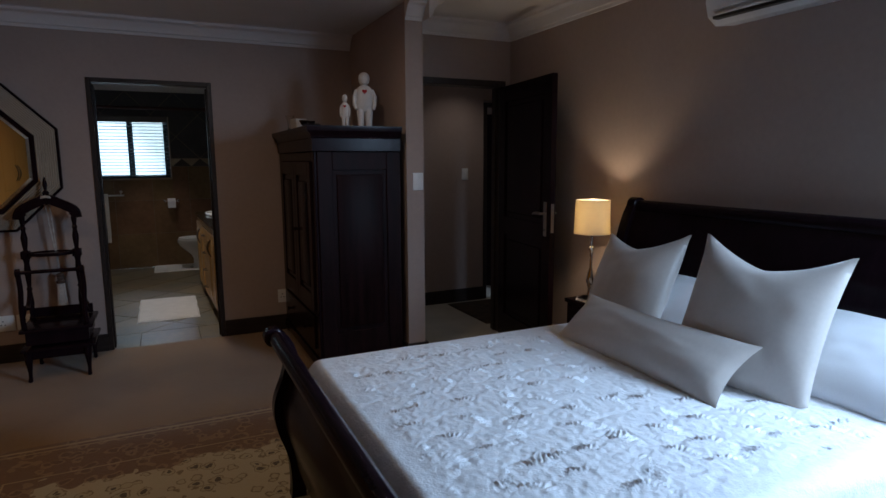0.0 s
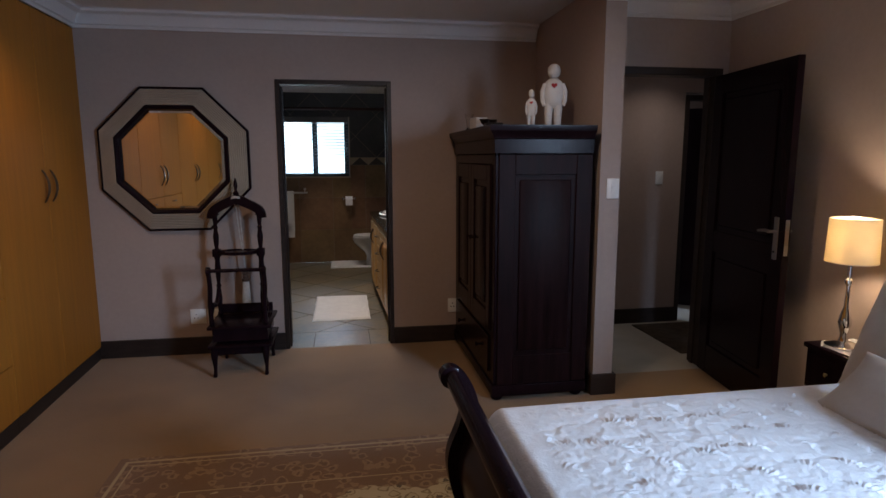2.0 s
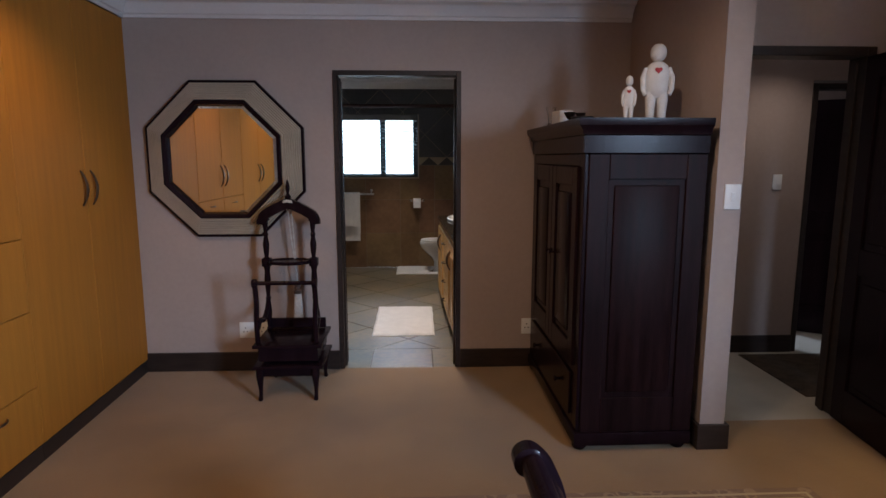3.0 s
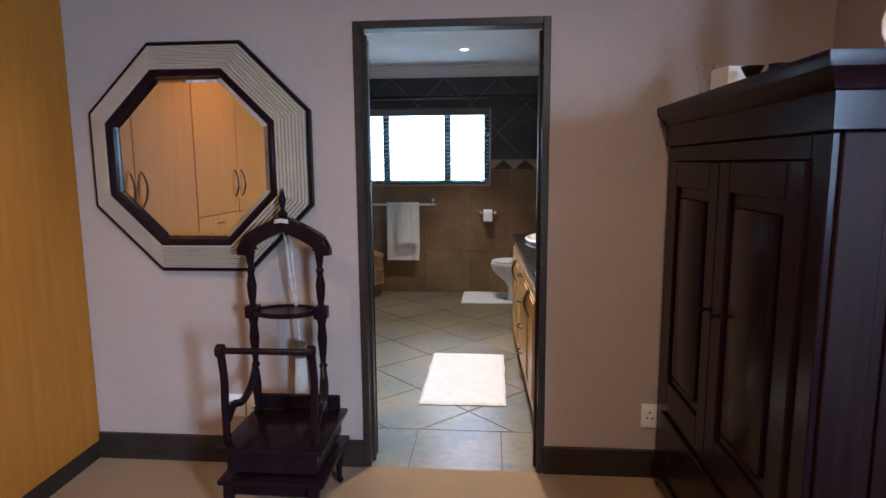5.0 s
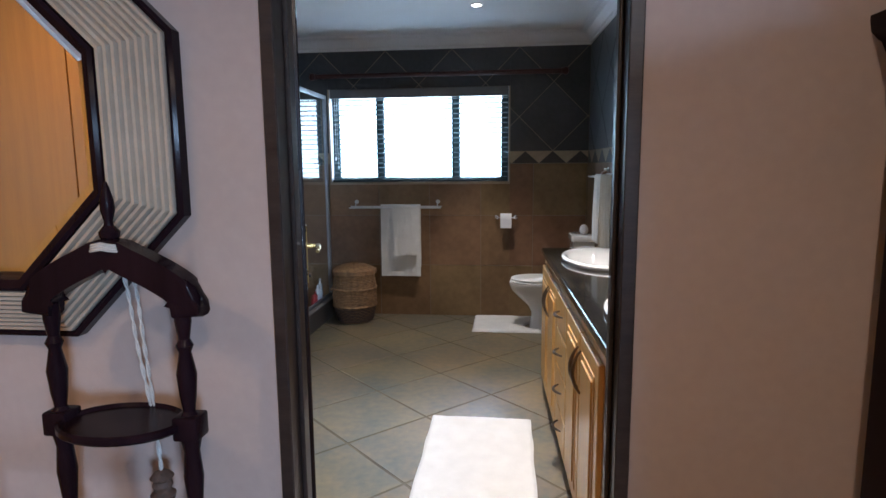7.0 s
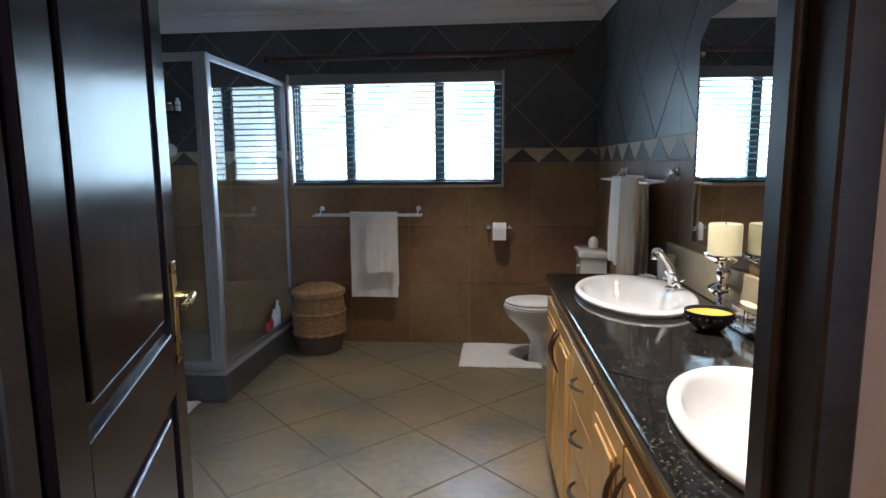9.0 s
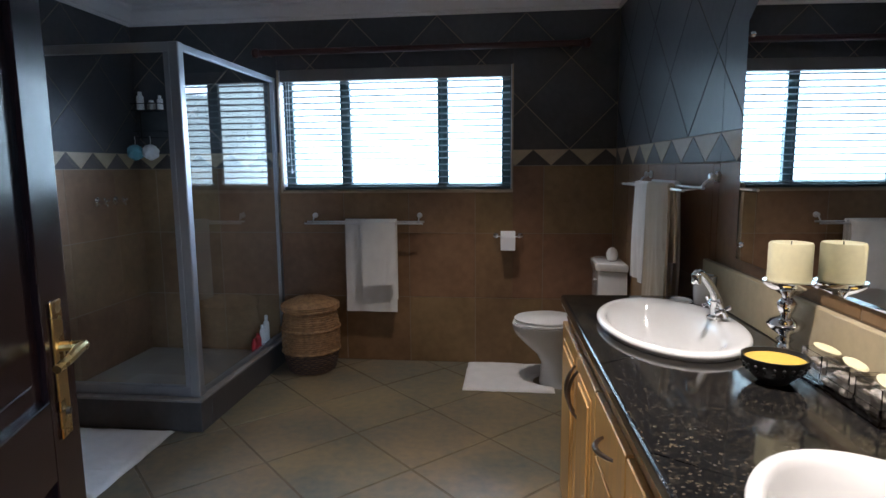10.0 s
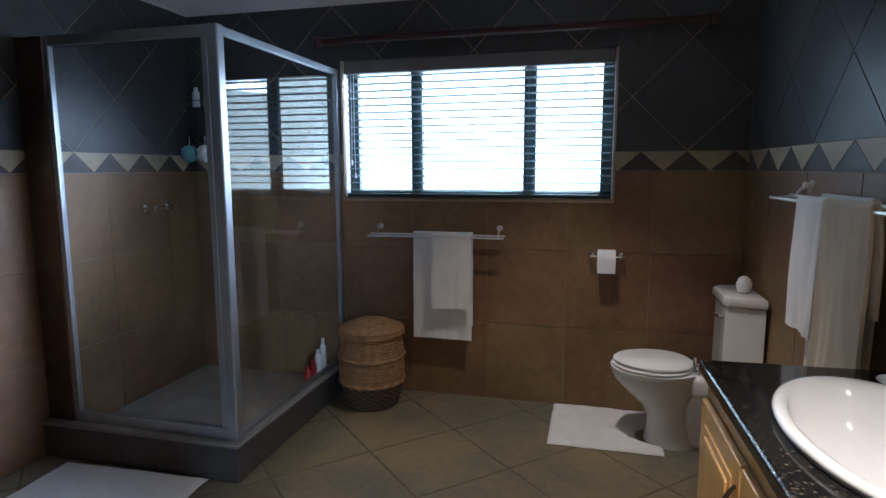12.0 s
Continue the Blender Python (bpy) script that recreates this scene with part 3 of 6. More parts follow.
blind = thing("venetian_blind", "pale green venetian blind, half-open slats", "blind", pose(0, 8.727, 0))
boxpart("head_rail", (WX0 + 0.008, WX1 - 0.008, -0.044, 0.026, WZ1 - 0.078, WZ1 - 0.003), "headrail", blind, "grey-green blind head rail")
boxpart("bottom_rail", (WX0 + 0.008, WX1 - 0.008, -0.028, 0.022, WZ0 + 0.010, WZ0 + 0.030), "blindframe", blind)
slat_me = None
NS = 17
for i in range(NS):
    z = WZ0 + 0.052 + i * 0.0434
    if slat_me is None:
        bm = bmesh.new()
        sheet(bm, lambda u, v: (WX0 + 0.01 + u * (WX1 - WX0 - 0.02), (v - 0.5) * 0.038, 0.0030 * (1 - (2 * v - 1) ** 2) - (v - 0.5) * 0.0070), 1, 4, 0.0014)
        s = part("slat", bm, "blind", blind)
        slat_me = s.data
    else:
        s = new("slat", slat_me)
        s.parent = blind
    s.location = (0, 0, z)
for x in (-1.10, -0.78, -0.45, -0.12, 0.20):
    bm = bmesh.new()
    for y in (-0.021, 0.021):
        tube(bm, [(x, y, WZ0 + 0.03), (x, y, WZ1 - 0.05)], 0.0009, 5)
    part("ladder_cord", bm, "blind", blind)
bm = bmesh.new()
tube(bm, [(-1.215, -0.03, WZ1 - 0.05), (-1.213, -0.032, 1.70), (-1.217, -0.032, 1.47)], 0.0016, 6)
tube(bm, [(-1.195, -0.03, WZ1 - 0.05), (-1.198, -0.032, 1.60), (-1.193, -0.032, 1.39)], 0.0016, 6)
lathe(bm, [(0.003, 0), (0.008, 0.006), (0.006, 0.03), (0.002, 0.036)], 8, at=(-1.217, -0.032, 1.436))
lathe(bm, [(0.003, 0), (0.008, 0.006), (0.006, 0.03), (0.002, 0.036)], 8, at=(-1.193, -0.032, 1.356))
part("pull_cord", bm, "plastic", blind)

bm = bmesh.new()
box(bm, -3.2, 2.6, 11.2, 11.25, -0.5, 5.0)
tagged(part("backdrop", bm, "outside"), "bright overcast daylight outside the bathroom window", kind="structure")

# wooden curtain pole above the window
pole = thing("curtain_pole", "dark red wooden curtain pole above the window", "curtain pole", pose(0, 8.595, 2.175))
bm = bmesh.new()
tube(bm, [(-1.34, 0, 0), (0.80, 0, 0)], 0.021, 14)
part("rod", bm, "polewood", pole)
for x in (-1.30, 0.74):
    bm = bmesh.new()
    box(bm, x - 0.012, x + 0.012, 0.0, 0.092, -0.015, 0.015, 0.004)
    part("bracket", bm, "polewood", pole)
for x, s in ((-1.34, -1), (0.80, 1)):
    bm = bmesh.new()
    lathe(bm, [(0.022, 0), (0.030, 0.006), (0.022, 0.014), (0.034, 0.035), (0.030, 0.055), (0.008, 0.070)], 14, m=pose(x, 0, 0, 0, 90 * s, 0))
    part("finial", bm, "polewood", pole)

# ---- shower ----
shower = thing("shower_enclosure", "glass corner shower in satin aluminium on a tiled step", "shower", pose(0, 0, 0))
SX, SY = -1.305, 7.468
bm = bmesh.new()
box(bm, BX0 + 0.008, SX + 0.045, SY - 0.06, SY + 0.05, 0.0, 0.165, 0.004)
box(bm, SX - 0.055, SX + 0.045, SY + 0.05, BY1 - 0.009, 0.0, 0.165, 0.004)
part("hob", bm, "tridark", shower, "dark tiled shower step")
bm = bmesh.new()
box(bm, BX0 + 0.008, SX + 0.052, SY - 0.067, SY + 0.052, 0.166, 0.180, 0.003)
box(bm, SX - 0.058, SX + 0.052, SY + 0.052, BY1 - 0.009, 0.166, 0.180, 0.003)
part("hob_top", bm, "hobcap", shower, "grey stone capping of the step")
boxpart("shower_floor", (BX0 + 0.008, SX - 0.06, SY + 0.055, BY1 - 0.009, -0.003, 0.05), "tray", shower)
bm = bmesh.new()
box(bm, SX - 0.026, SX + 0.026, SY - 0.026, SY + 0.026, 0.18, 2.02, 0.005)
part("corner_post", bm, "alu", shower)
for name, d in (("wall_channel", (BX0 + 0.166, BX0 + 0.194, SY - 0.016, SY + 0.016, 0.18, 2.02)), ("wall_channel", (SX - 0.016, SX + 0.016, BY1 - 0.045, BY1 - 0.008, 0.18, 2.02)),
                ("top_rail", (BX0 + 0.194, SX - 0.026, SY - 0.018, SY + 0.018, 1.975, 2.02)), ("top_rail", (SX - 0.014, SX + 0.014, SY + 0.026, BY1 - 0.045, 1.985, 2.02)),
                ("bottom_rail", (BX0 + 0.194, SX - 0.026, SY - 0.018, SY + 0.018, 0.18, 0.235)), ("bottom_rail", (SX - 0.014, SX + 0.014, SY + 0.026, BY1 - 0.045, 0.18, 0.205)),
                ("door_stile", (SX - 0.062, SX - 0.032, SY - 0.014, SY + 0.014, 0.215, 1.975))):
    boxpart(name, d, "alu", shower, bev=0.003)
boxpart("wall_profile", (BX0 + 0.008, BX0 + 0.1655, SY - 0.020, SY + 0.020, 0.18, 2.02), "bronze", shower, "dark brown wall profile", bev=0.003)
for d in ((BX0 + 0.194, SX - 0.062, SY - 0.003, SY + 0.003, 0.235, 1.975), (SX - 0.003, SX + 0.003, SY + 0.026, BY1 - 0.045, 0.205, 1.985)):
    p = boxpart("glass_panel", d, "glass", shower, "clear glass panel", bev=0)
    p.visible_shadow = False

# ---- vanity ----
van = thing("vanity_cabinet", "honey oak vanity cabinet with panelled doors and drawers", "cabinet")
VX, VY0, VY1 = 0.528, 4.86, 6.915
bm = bmesh.new()
for d in ((VX, VX + 0.018, VY0, VY1 - 0.02, 0.09, 0.845), (VX + 0.018, BX1 - 0.01, VY0, VY0 + 0.018, 0.09, 0.845), (VX + 0.018, BX1 - 0.01, VY1 - 0.038, VY1 - 0.02, 0.09, 0.845), (VX + 0.018, BX1 - 0.01, VY0 + 0.018, VY1 - 0.038, 0.09, 0.11)):
    box(bm, *d)
part("body", bm, "vanity", van)
boxpart("plinth", (VX + 0.05, BX1 - 0.01, VY0, VY1 - 0.05, 0.0, 0.09), "skirt", van, bev=0.002)
boxpart("pelmet_rail", (VX - 0.004, VX, VY0, VY1 - 0.02, 0.800, 0.845), "vanity", van, bev=0.002)


def bow_handle(parent, m, length, material="bronze", r=0.0055, lift=0.03):
    bm = bmesh.new()
    pts = []
    for i in range(13):
        a = i / 12
        pts.append(m @ Vector((lift * math.sin(math.pi * a) ** 0.8, 0, (a - 0.5) * length)))
    tube(bm, pts, [r * (0.75 + 0.6 * math.sin(math.pi * i / 12)) for i in range(13)], 8)
    return part("handle", bm, material, parent, "dark bronze bow handle")


def cabinet_front(parent, name, y0, y1, z0, z1, panel, handle):
    """A door or drawer front on the vanity's face, with a raised field where it has one."""
    bm = bmesh.new()
    g = 0.002
    box(bm, VX - 0.020, VX - 0.001, y0 + g, y1 - g, z0 + g, z1 - g, 0.003)
    d = part(name, bm, "vanity", parent)
    if panel:
        bm = bmesh.new()
        w = 0.055
        box(bm, VX - 0.0235, VX - 0.0195, y0 + w, y1 - w, z0 + w, z1 - w, 0.003)
        box(bm, VX - 0.0290, VX - 0.0230, y0 + w + 0.022, y1 - w - 0.022, z0 + w + 0.022, z1 - w - 0.022, 0.005)
        part("raised_panel", bm, "vanity", d)
    if handle == "h":
        bow_handle(d, pose(VX - 0.020, (y0 + y1) / 2, (z0 + z1) / 2 + 0.01, 90, 0, 0) @ pose(0, 0, 0, 0, 0, 180), 0.12)
    elif handle:
        bow_handle(d, pose(VX - 0.020, handle, z1 - 0.14, 0, 0, 180), 0.16)


for y0, y1, h in ((6.50, 6.885, 6.525), (6.15, 6.495, 6.47)):
    cabinet_front(van, "door", y0, y1, 0.10, 0.795, True, h)
for z0, z1 in ((0.10, 0.27), (0.275, 0.445), (0.45, 0.62), (0.625, 0.795)):
    cabinet_front(van, "drawer", 5.79, 6.145, z0, z1, False, "h")
for y0, y1, h in ((5.43, 5.785, 5.455), (5.07, 5.425, 5.40)):
    cabinet_front(van, "door", y0, y1, 0.10, 0.795, True, h)


def counter():
    """Granite slab with two oval cut-outs and rounded front."""
    bm = bmesh.new()
    box(bm, 0.503, BX1 - 0.009, VY0 - 0.02, VY1 + 0.005, 0.850, 0.888, 0.008, 3)
    c = part("countertop", bm, "granite")
    return tagged(c, "polished black speckled granite vanity top", "countertop")


counter()
boxpart("splashback", (BX1 - 0.030, BX1 - 0.010, VY0 - 0.02, VY1 + 0.005, 0.889, 1.035), "tritile")
tagged(bpy.data.objects["splashback"], "sand coloured tile upstand behind the vanity", "splashback")


def basin(cx, cy):
    """An oval inset basin with a broad rolled rim, its bowl set towards the front and a tap ledge at the back."""
    b = thing("washbasin", "white glazed oval washbasin set into granite", "washbasin", pose(cx, cy, 0.888), group="vanity basins")
    bm = bmesh.new()
    n = 56
    a, c = 0.207, 0.335
    rows = [(0.965, 0.975, 0.0, 0.0), (0.970, 0.98, 0.0, 0.006), (1.010, 1.008, 0.0, 0.010), (1.015, 1.012, 0.0, 0.017), (1.0, 1.0, 0.0, 0.023), (0.97, 0.975, 0.0, 0.026), (0.90, 0.94, -0.004, 0.025), (0.81, 0.905, -0.014, 0.021), (0.765, 0.88, -0.020, 0.011),
            (0.72, 0.84, -0.024, -0.01), (0.66, 0.77, -0.024, -0.055), (0.55, 0.62, -0.022, -0.098), (0.36, 0.40, -0.018, -0.124), (0.12, 0.10, -0.012, -0.131)]
    rings = []
    for sa, sc, ox, z in rows:
        rings.append([bm.verts.new((ox + a * sa * math.cos(2 * math.pi * i / n), c * sc * math.sin(2 * math.pi * i / n), z)) for i in range(n)])
    for p, q in zip(rings, rings[1:]):
        for i in range(n):
            bm.faces.new((p[i], p[(i + 1) % n], q[(i + 1) % n], q[i]))
    bm.faces.new(rings[-1])
    part("bowl", bm, "ceramic", b, sharp=60)
    bm = bmesh.new()
    lathe(bm, [(0.021, 0), (0.021, 0.004), (0.012, 0.006)], 16, at=(-0.012, 0, -0.130))
    part("waste", bm, "chrome", b)
    return b


def cut_bowls():
    """Open the slab under the basins."""
    ob = bpy.data.objects["countertop"]
    bm = bmesh.new()
    x0, x1, y0, y1, z0, z1 = 0.503, BX1 - 0.009, VY0 - 0.02, VY1 + 0.005, 0.850, 0.888
    ys = [y0, 4.915, 5.615, 6.09, 6.79, y1]
    for i, (a, b) in enumerate(zip(ys, ys[1:])):
        if i % 2 == 0:
            box(bm, x0, x1, a, b, z0, z1)
            continue
        cx, cy = 0.775, (a + b) / 2
        ang = sorted([2 * math.pi * k / 48 for k in range(48)] + [math.atan2(yy - cy, xx - cx) % (2 * math.pi) for xx in (x0, x1) for yy in (a, b)])
        top, low = [], []
        for t in ang:
            c, s = math.cos(t), math.sin(t)
            ts = [((x1 if c > 0 else x0) - cx) / c if abs(c) > 1e-9 else 9e9, ((b if s > 0 else a) - cy) / s if abs(s) > 1e-9 else 9e9]
            d = min(ts)
            inn, out = (cx + 0.182 * c, cy + 0.305 * s), (cx + d * c, cy + d * s)
            top.append((bm.verts.new((*inn, z1)), bm.verts.new((*out, z1))))
            low.append((bm.verts.new((*inn, z0)), bm.verts.new((*out, z0))))
        for k in range(len(ang)):
            p, q, u, w = top[k], top[(k + 1) % len(ang)], low[k], low[(k + 1) % len(ang)]
            bm.faces.new((p[0], p[1], q[1], q[0]))
            bm.faces.new((u[0], w[0], w[1], u[1]))
            bm.faces.new((p[0], q[0], w[0], u[0]))
            if abs(p[1].co.x - q[1].co.x) < 1e-6:
                bm.faces.new((p[1], u[1], w[1], q[1]))
    # open the joints between the blocks
    bmesh.ops.delete(bm, geom=[f for f in bm.faces if any(all(abs(v.co.y - yy) < 1e-5 for v in f.verts) for yy in ys[1:-1])], context="FACES_ONLY")
    bmesh.ops.remove_doubles(bm, verts=bm.verts[:], dist=1e-5)
    bmesh.ops.bevel(bm, geom=[e for e in bm.edges if all(abs(v.co.x - x0) < 1e-5 for v in e.verts) and abs(e.verts[0].co.z - e.verts[1].co.z) < 1e-5 and abs(e.verts[0].co.y - e.verts[1].co.y) > 0.01],
                    offset=0.010, segments=3, affect="EDGES", profile=0.5, clamp_overlap=True)
    bmesh.ops.recalc_face_normals(bm, faces=bm.faces[:])
    bm.to_mesh(ob.data)
    bm.free()


cut_bowls()
basin(0.775, 6.44)
basin(0.775, 5.265)

# wall mirror over the vanity
vm = thing("vanity_mirror", "large frameless mirror with clipped corners above the vanity", "mirror")
bm = bmesh.new()
MY0, MY1, MZ0, MZ1 = 4.95, 6.66, 1.075, 1.915
prism(bm, [(MY0, MZ0), (MY1, MZ0), (MY1, MZ1 - 0.07), (MY1 - 0.10, MZ1), (MY0 + 0.10, MZ1), (MY0, MZ1 - 0.07)], "x", BX1 - 0.0145, BX1 - 0.0095)
part("glass", bm, "mirror", vm)
for y, z in ((MY1 - 0.035, MZ0 + 0.05), (MY1 - 0.035, MZ1 - 0.12), (MY0 + 0.035, MZ0 + 0.05), (MY0 + 0.035, MZ1 - 0.12), (5.80, MZ0 + 0.03)):
    bm = bmesh.new()
    lathe(bm, [(0.009, 0), (0.009, 0.004), (0.005, 0.008)], 14, m=pose(BX1 - 0.0145, y, z, 0, -90, 0))
    part("mirror_screw", bm, "chrome", vm)

for nm in ("vanity_cabinet", "countertop", "splashback", "vanity_mirror", "washbasin", "washbasin.001"):
    turned(bpy.data.objects[nm])

# ---- toilet ----
wc = thing("toilet", "white close-coupled toilet with closed lid", "toilet", pose(-0.05, 8.33, 0))
bm = bmesh.new()
# pedestal and bowl, front towards -x
n = 36
rings = []
for z, cx, ax, ay in ((0.0, 0.735, 0.135, 0.115), (0.02, 0.735, 0.137, 0.117), (0.06, 0.735, 0.125, 0.105), (0.14, 0.725, 0.112, 0.092), (0.20, 0.705, 0.125, 0.105), (0.27, 0.675, 0.175, 0.140), (0.33, 0.655, 0.212, 0.170), (0.375, 0.65, 0.225, 0.182), (0.395, 0.65, 0.227, 0.184)):
    rings.append([bm.verts.new((cx + ax * math.cos(2 * math.pi * i / n), ay * math.sin(2 * math.pi * i / n), z)) for i in range(n)])
for p, q in zip(rings, rings[1:]):
    for i in range(n):
        bm.faces.new((p[i], p[(i + 1) % n], q[(i + 1) % n], q[i]))
bm.faces.new(rings[0][::-1])
bm.faces.new(rings[-1])
part("bowl", bm, "ceramic", wc, sharp=50)
bm = bmesh.new()
box(bm, 0.79, 1.06, -0.085, 0.085, 0.0, 0.28, 0.03, 3)
box(bm, 0.80, 1.10, -0.13, 0.13, 0.281, 0.395, 0.03, 3)
part("outlet_base", bm, "ceramic", wc, sharp=50)
bm = bmesh.new()
n = 40
for z0, z1, s in ((0.397, 0.415, 1.0), (0.417, 0.437, 0.97)):
    rr = []
    for z, k in ((z0, 0.98), (z0 + 0.004, 1.0), (z1 - 0.006, 1.0), (z1, 0.96)):
        rr.append([bm.verts.new((0.655 + 0.225 * s * k * (math.cos(t) if math.cos(t) < 0 else 0.80 * math.cos(t)), 0.182 * s * k * math.sin(t), z)) for t in (2 * math.pi * i / n for i in range(n))])
    for p, q in zip(rr, rr[1:]):
        for i in range(n):
            bm.faces.new((p[i], p[(i + 1) % n], q[(i + 1) % n], q[i]))
    bm.faces.new(rr[0][::-1])
    bm.faces.new(rr[-1])
part("seat_and_lid", bm, "plastic", wc, "white plastic seat and closed lid", sharp=50)
for y in (-0.07, 0.07):
    bm = bmesh.new()
    lathe(bm, [(0.012, 0), (0.012, 0.035), (0.008, 0.04)], 12, at=(0.845, y, 0.398))
    part("hinge", bm, "chrome", wc)
bm = bmesh.new()
prism(bm, [(0.962, -0.13), (0.942, -0.11), (0.937, 0.11), (0.962, 0.16), (1.105, 0.20), (1.105, -0.17)], "z", 0.396, 0.755)
part("cistern", bm, "ceramic", wc)
bm = bmesh.new()
prism(bm, [(0.949, -0.145), (0.927, -0.12), (0.923, 0.12), (0.949, 0.172), (1.107, 0.214), (1.107, -0.184)], "z", 0.757, 0.808, 0.012)
part("cistern_lid", bm, "ceramic", wc)
bm = bmesh.new()
tube(bm, [(0.917, -0.09, 0.70), (0.940, -0.09, 0.70)], 0.010)
tube(bm, [(0.919, -0.09, 0.70), (0.917, -0.05, 0.694), (0.917, -0.02, 0.688)], 0.006)
part("flush_lever", bm, "chrome", wc)
for s in (-1, 1):
    bm = bmesh.new()
    lathe(bm, [(0.010, 0), (0.010, 0.006), (0.005, 0.010)], 10, m=pose(0.74, s * 0.094, 0.10, -90 * s))
    part("bolt_cap", bm, "plastic", wc)

# ---- bedroom: fitted cupboards ----
# the cupboard front runs slightly out of square with the far wall
CTURN = Matrix.Translation((-1.566, BACK, 0)) @ Matrix.Rotation(radians(1.8), 4, "Z") @ Matrix.Translation((-LEFT, -BACK, 0))


def cupboard(y0, y1, drawers, group="fitted cupboards along the wall"):
    """One pair of doors between y0 and y1; some have two drawers below."""
    w = thing("fitted_cupboard", "oak veneer fitted cupboard with tall doors" + (" over drawers" if drawers else ""), "cupboard", CTURN @ pose(LEFT, y0, 0), group=group)
    L = y1 - y0
    boxpart("carcass", (-0.62, -0.021, 0.001, L - 0.001, 0.085, 2.40), "maple", w, bev=0)
    boxpart("plinth", (-0.60, -0.006, 0.001, L - 0.001, 0.0, 0.085), "skirt", w, "dark stained plinth", bev=0)
    base = 1.12 if drawers else 0.09
    g = 0.0025
    mid = L / 2
    for a, b, hy in ((0.0, mid, mid - 0.055), (mid, L, mid + 0.055)):
        d = boxpart("door", (-0.019, 0, a + g, b - g, base + g, 2.395), "maple", w, bev=0.002)
        bow_handle(d, pose(0.0, hy, 1.33), 0.20, "bronze", 0.006, 0.034)
        if drawers:
            for z0, z1 in ((0.09, 0.39), (0.39, 0.765), (0.765, 1.12)):
                d = boxpart("drawer", (-0.019, 0, a + g, b - g, z0 + g, z1 - g), "maple", w, bev=0.002)
                bow_handle(d, pose(0.0, (a + b) / 2, z1 - 0.06, 90), 0.11, "bronze", 0.0045, 0.024)
    return w


for y0, y1, dr in ((3.445, 4.699, False), (2.25, 3.444, True), (1.05, 2.249, False), (-0.15, 1.049, True), (-1.245, -0.151, False)):
    cupboard(y0, y1, dr)

# ---- bedroom: wardrobe ----
ar = thing("wardrobe", "dark mahogany two-door wardrobe with moulded cornice", "wardrobe", pose(1.15, 3.435, 0) @ Matrix.Diagonal((1, 1, 1.013, 1)))
AW, AD, AH = 1.235, 0.60, 1.66          # along y, along x, height
boxpart("side_panel", (0.02, AD, 0.0, 0.025, 0.10, 1.50), "darkside", ar)
boxpart("side_panel", (0.02, AD, AW - 0.025, AW, 0.10, 1.50), "darkside", ar)
boxpart("back_panel", (AD - 0.015, AD, 0.026, AW - 0.026, 0.10, 1.50), "darkside", ar)
bm = bmesh.new()
for d in ((0.02, 0.12, -0.012, 0.0, 0.10, 1.50), (AD - 0.10, AD, -0.012, 0.0, 0.10, 1.50), (0.12, AD - 0.10, -0.012, 0.0, 0.10, 0.28), (0.12, AD - 0.10, -0.012, 0.0, 1.38, 1.50)):
    box(bm, *d, bev=0.003)
part("side_frame", bm, "darkside", ar)
bm = bmesh.new()
box(bm, 0.15, AD - 0.13, -0.008, 0.0, 0.31, 1.35, 0.007, 2)
part("side_field", bm, "darkside", ar)
bm = bmesh.new()
for d in ((0.0, 0.02, 0.0, 0.08, 0.10, 1.50), (0.0, 0.02, AW - 0.08, AW, 0.10, 1.50), (0.0, 0.02, 0.08, AW - 0.08, 0.10, 0.42), (0.0, 0.02, 0.08, AW - 0.08, 1.44, 1.50)):
    box(bm, *d, bev=0.003)
part("front_frame", bm, "dark", ar)
boxpart("drawer_front", (-0.014, -0.001, 0.10, AW - 0.10, 0.15, 0.38), "dark", ar, bev=0.005)
for y in (0.32, AW - 0.32):
    bm = bmesh.new()
    lathe(bm, [(0.008, 0), (0.007, 0.012), (0.017, 0.02), (0.016, 0.028), (0.006, 0.032)], 14, m=pose(-0.014, y, 0.265, 0, -90, 0))
    part("drawer_knob", bm, "dark", ar)
for a, b, kn in ((0.083, AW / 2 - 0.002, AW / 2 - 0.045), (AW / 2 + 0.002, AW - 0.083, AW / 2 + 0.045)):
    bm = bmesh.new()
    for d in ((-0.012, 0.018, a, a + 0.085, 0.425, 1.437), (-0.012, 0.018, b - 0.085, b, 0.425, 1.437), (-0.012, 0.018, a + 0.085, b - 0.085, 0.425, 0.53), (-0.012, 0.018, a + 0.085, b - 0.085, 1.34, 1.437)):
        box(bm, *d, bev=0.004)
    dr = part("door", bm, "dark", ar)
    bm = bmesh.new()
    box(bm, 0.000, 0.014, a + 0.086, b - 0.086, 0.531, 1.339)
    box(bm, -0.010, 0.000, a + 0.125, b - 0.125, 0.57, 1.30, 0.009, 2)
    part("door_panel", bm, "dark", dr)
    bm = bmesh.new()
    lathe(bm, [(0.006, 0), (0.005, 0.008), (0.011, 0.014), (0.010, 0.02), (0.004, 0.023)], 12, m=pose(-0.012, kn, 0.94, 0, -90, 0))
    part("door_knob", bm, "dark", dr)
bm = bmesh.new()
prof = [(0.0, 1.50), (0.010, 1.505), (0.012, 1.585), (0.020, 1.59), (0.026, 1.612), (0.046, 1.632), (0.050, 1.655), (0.050, 1.665)]
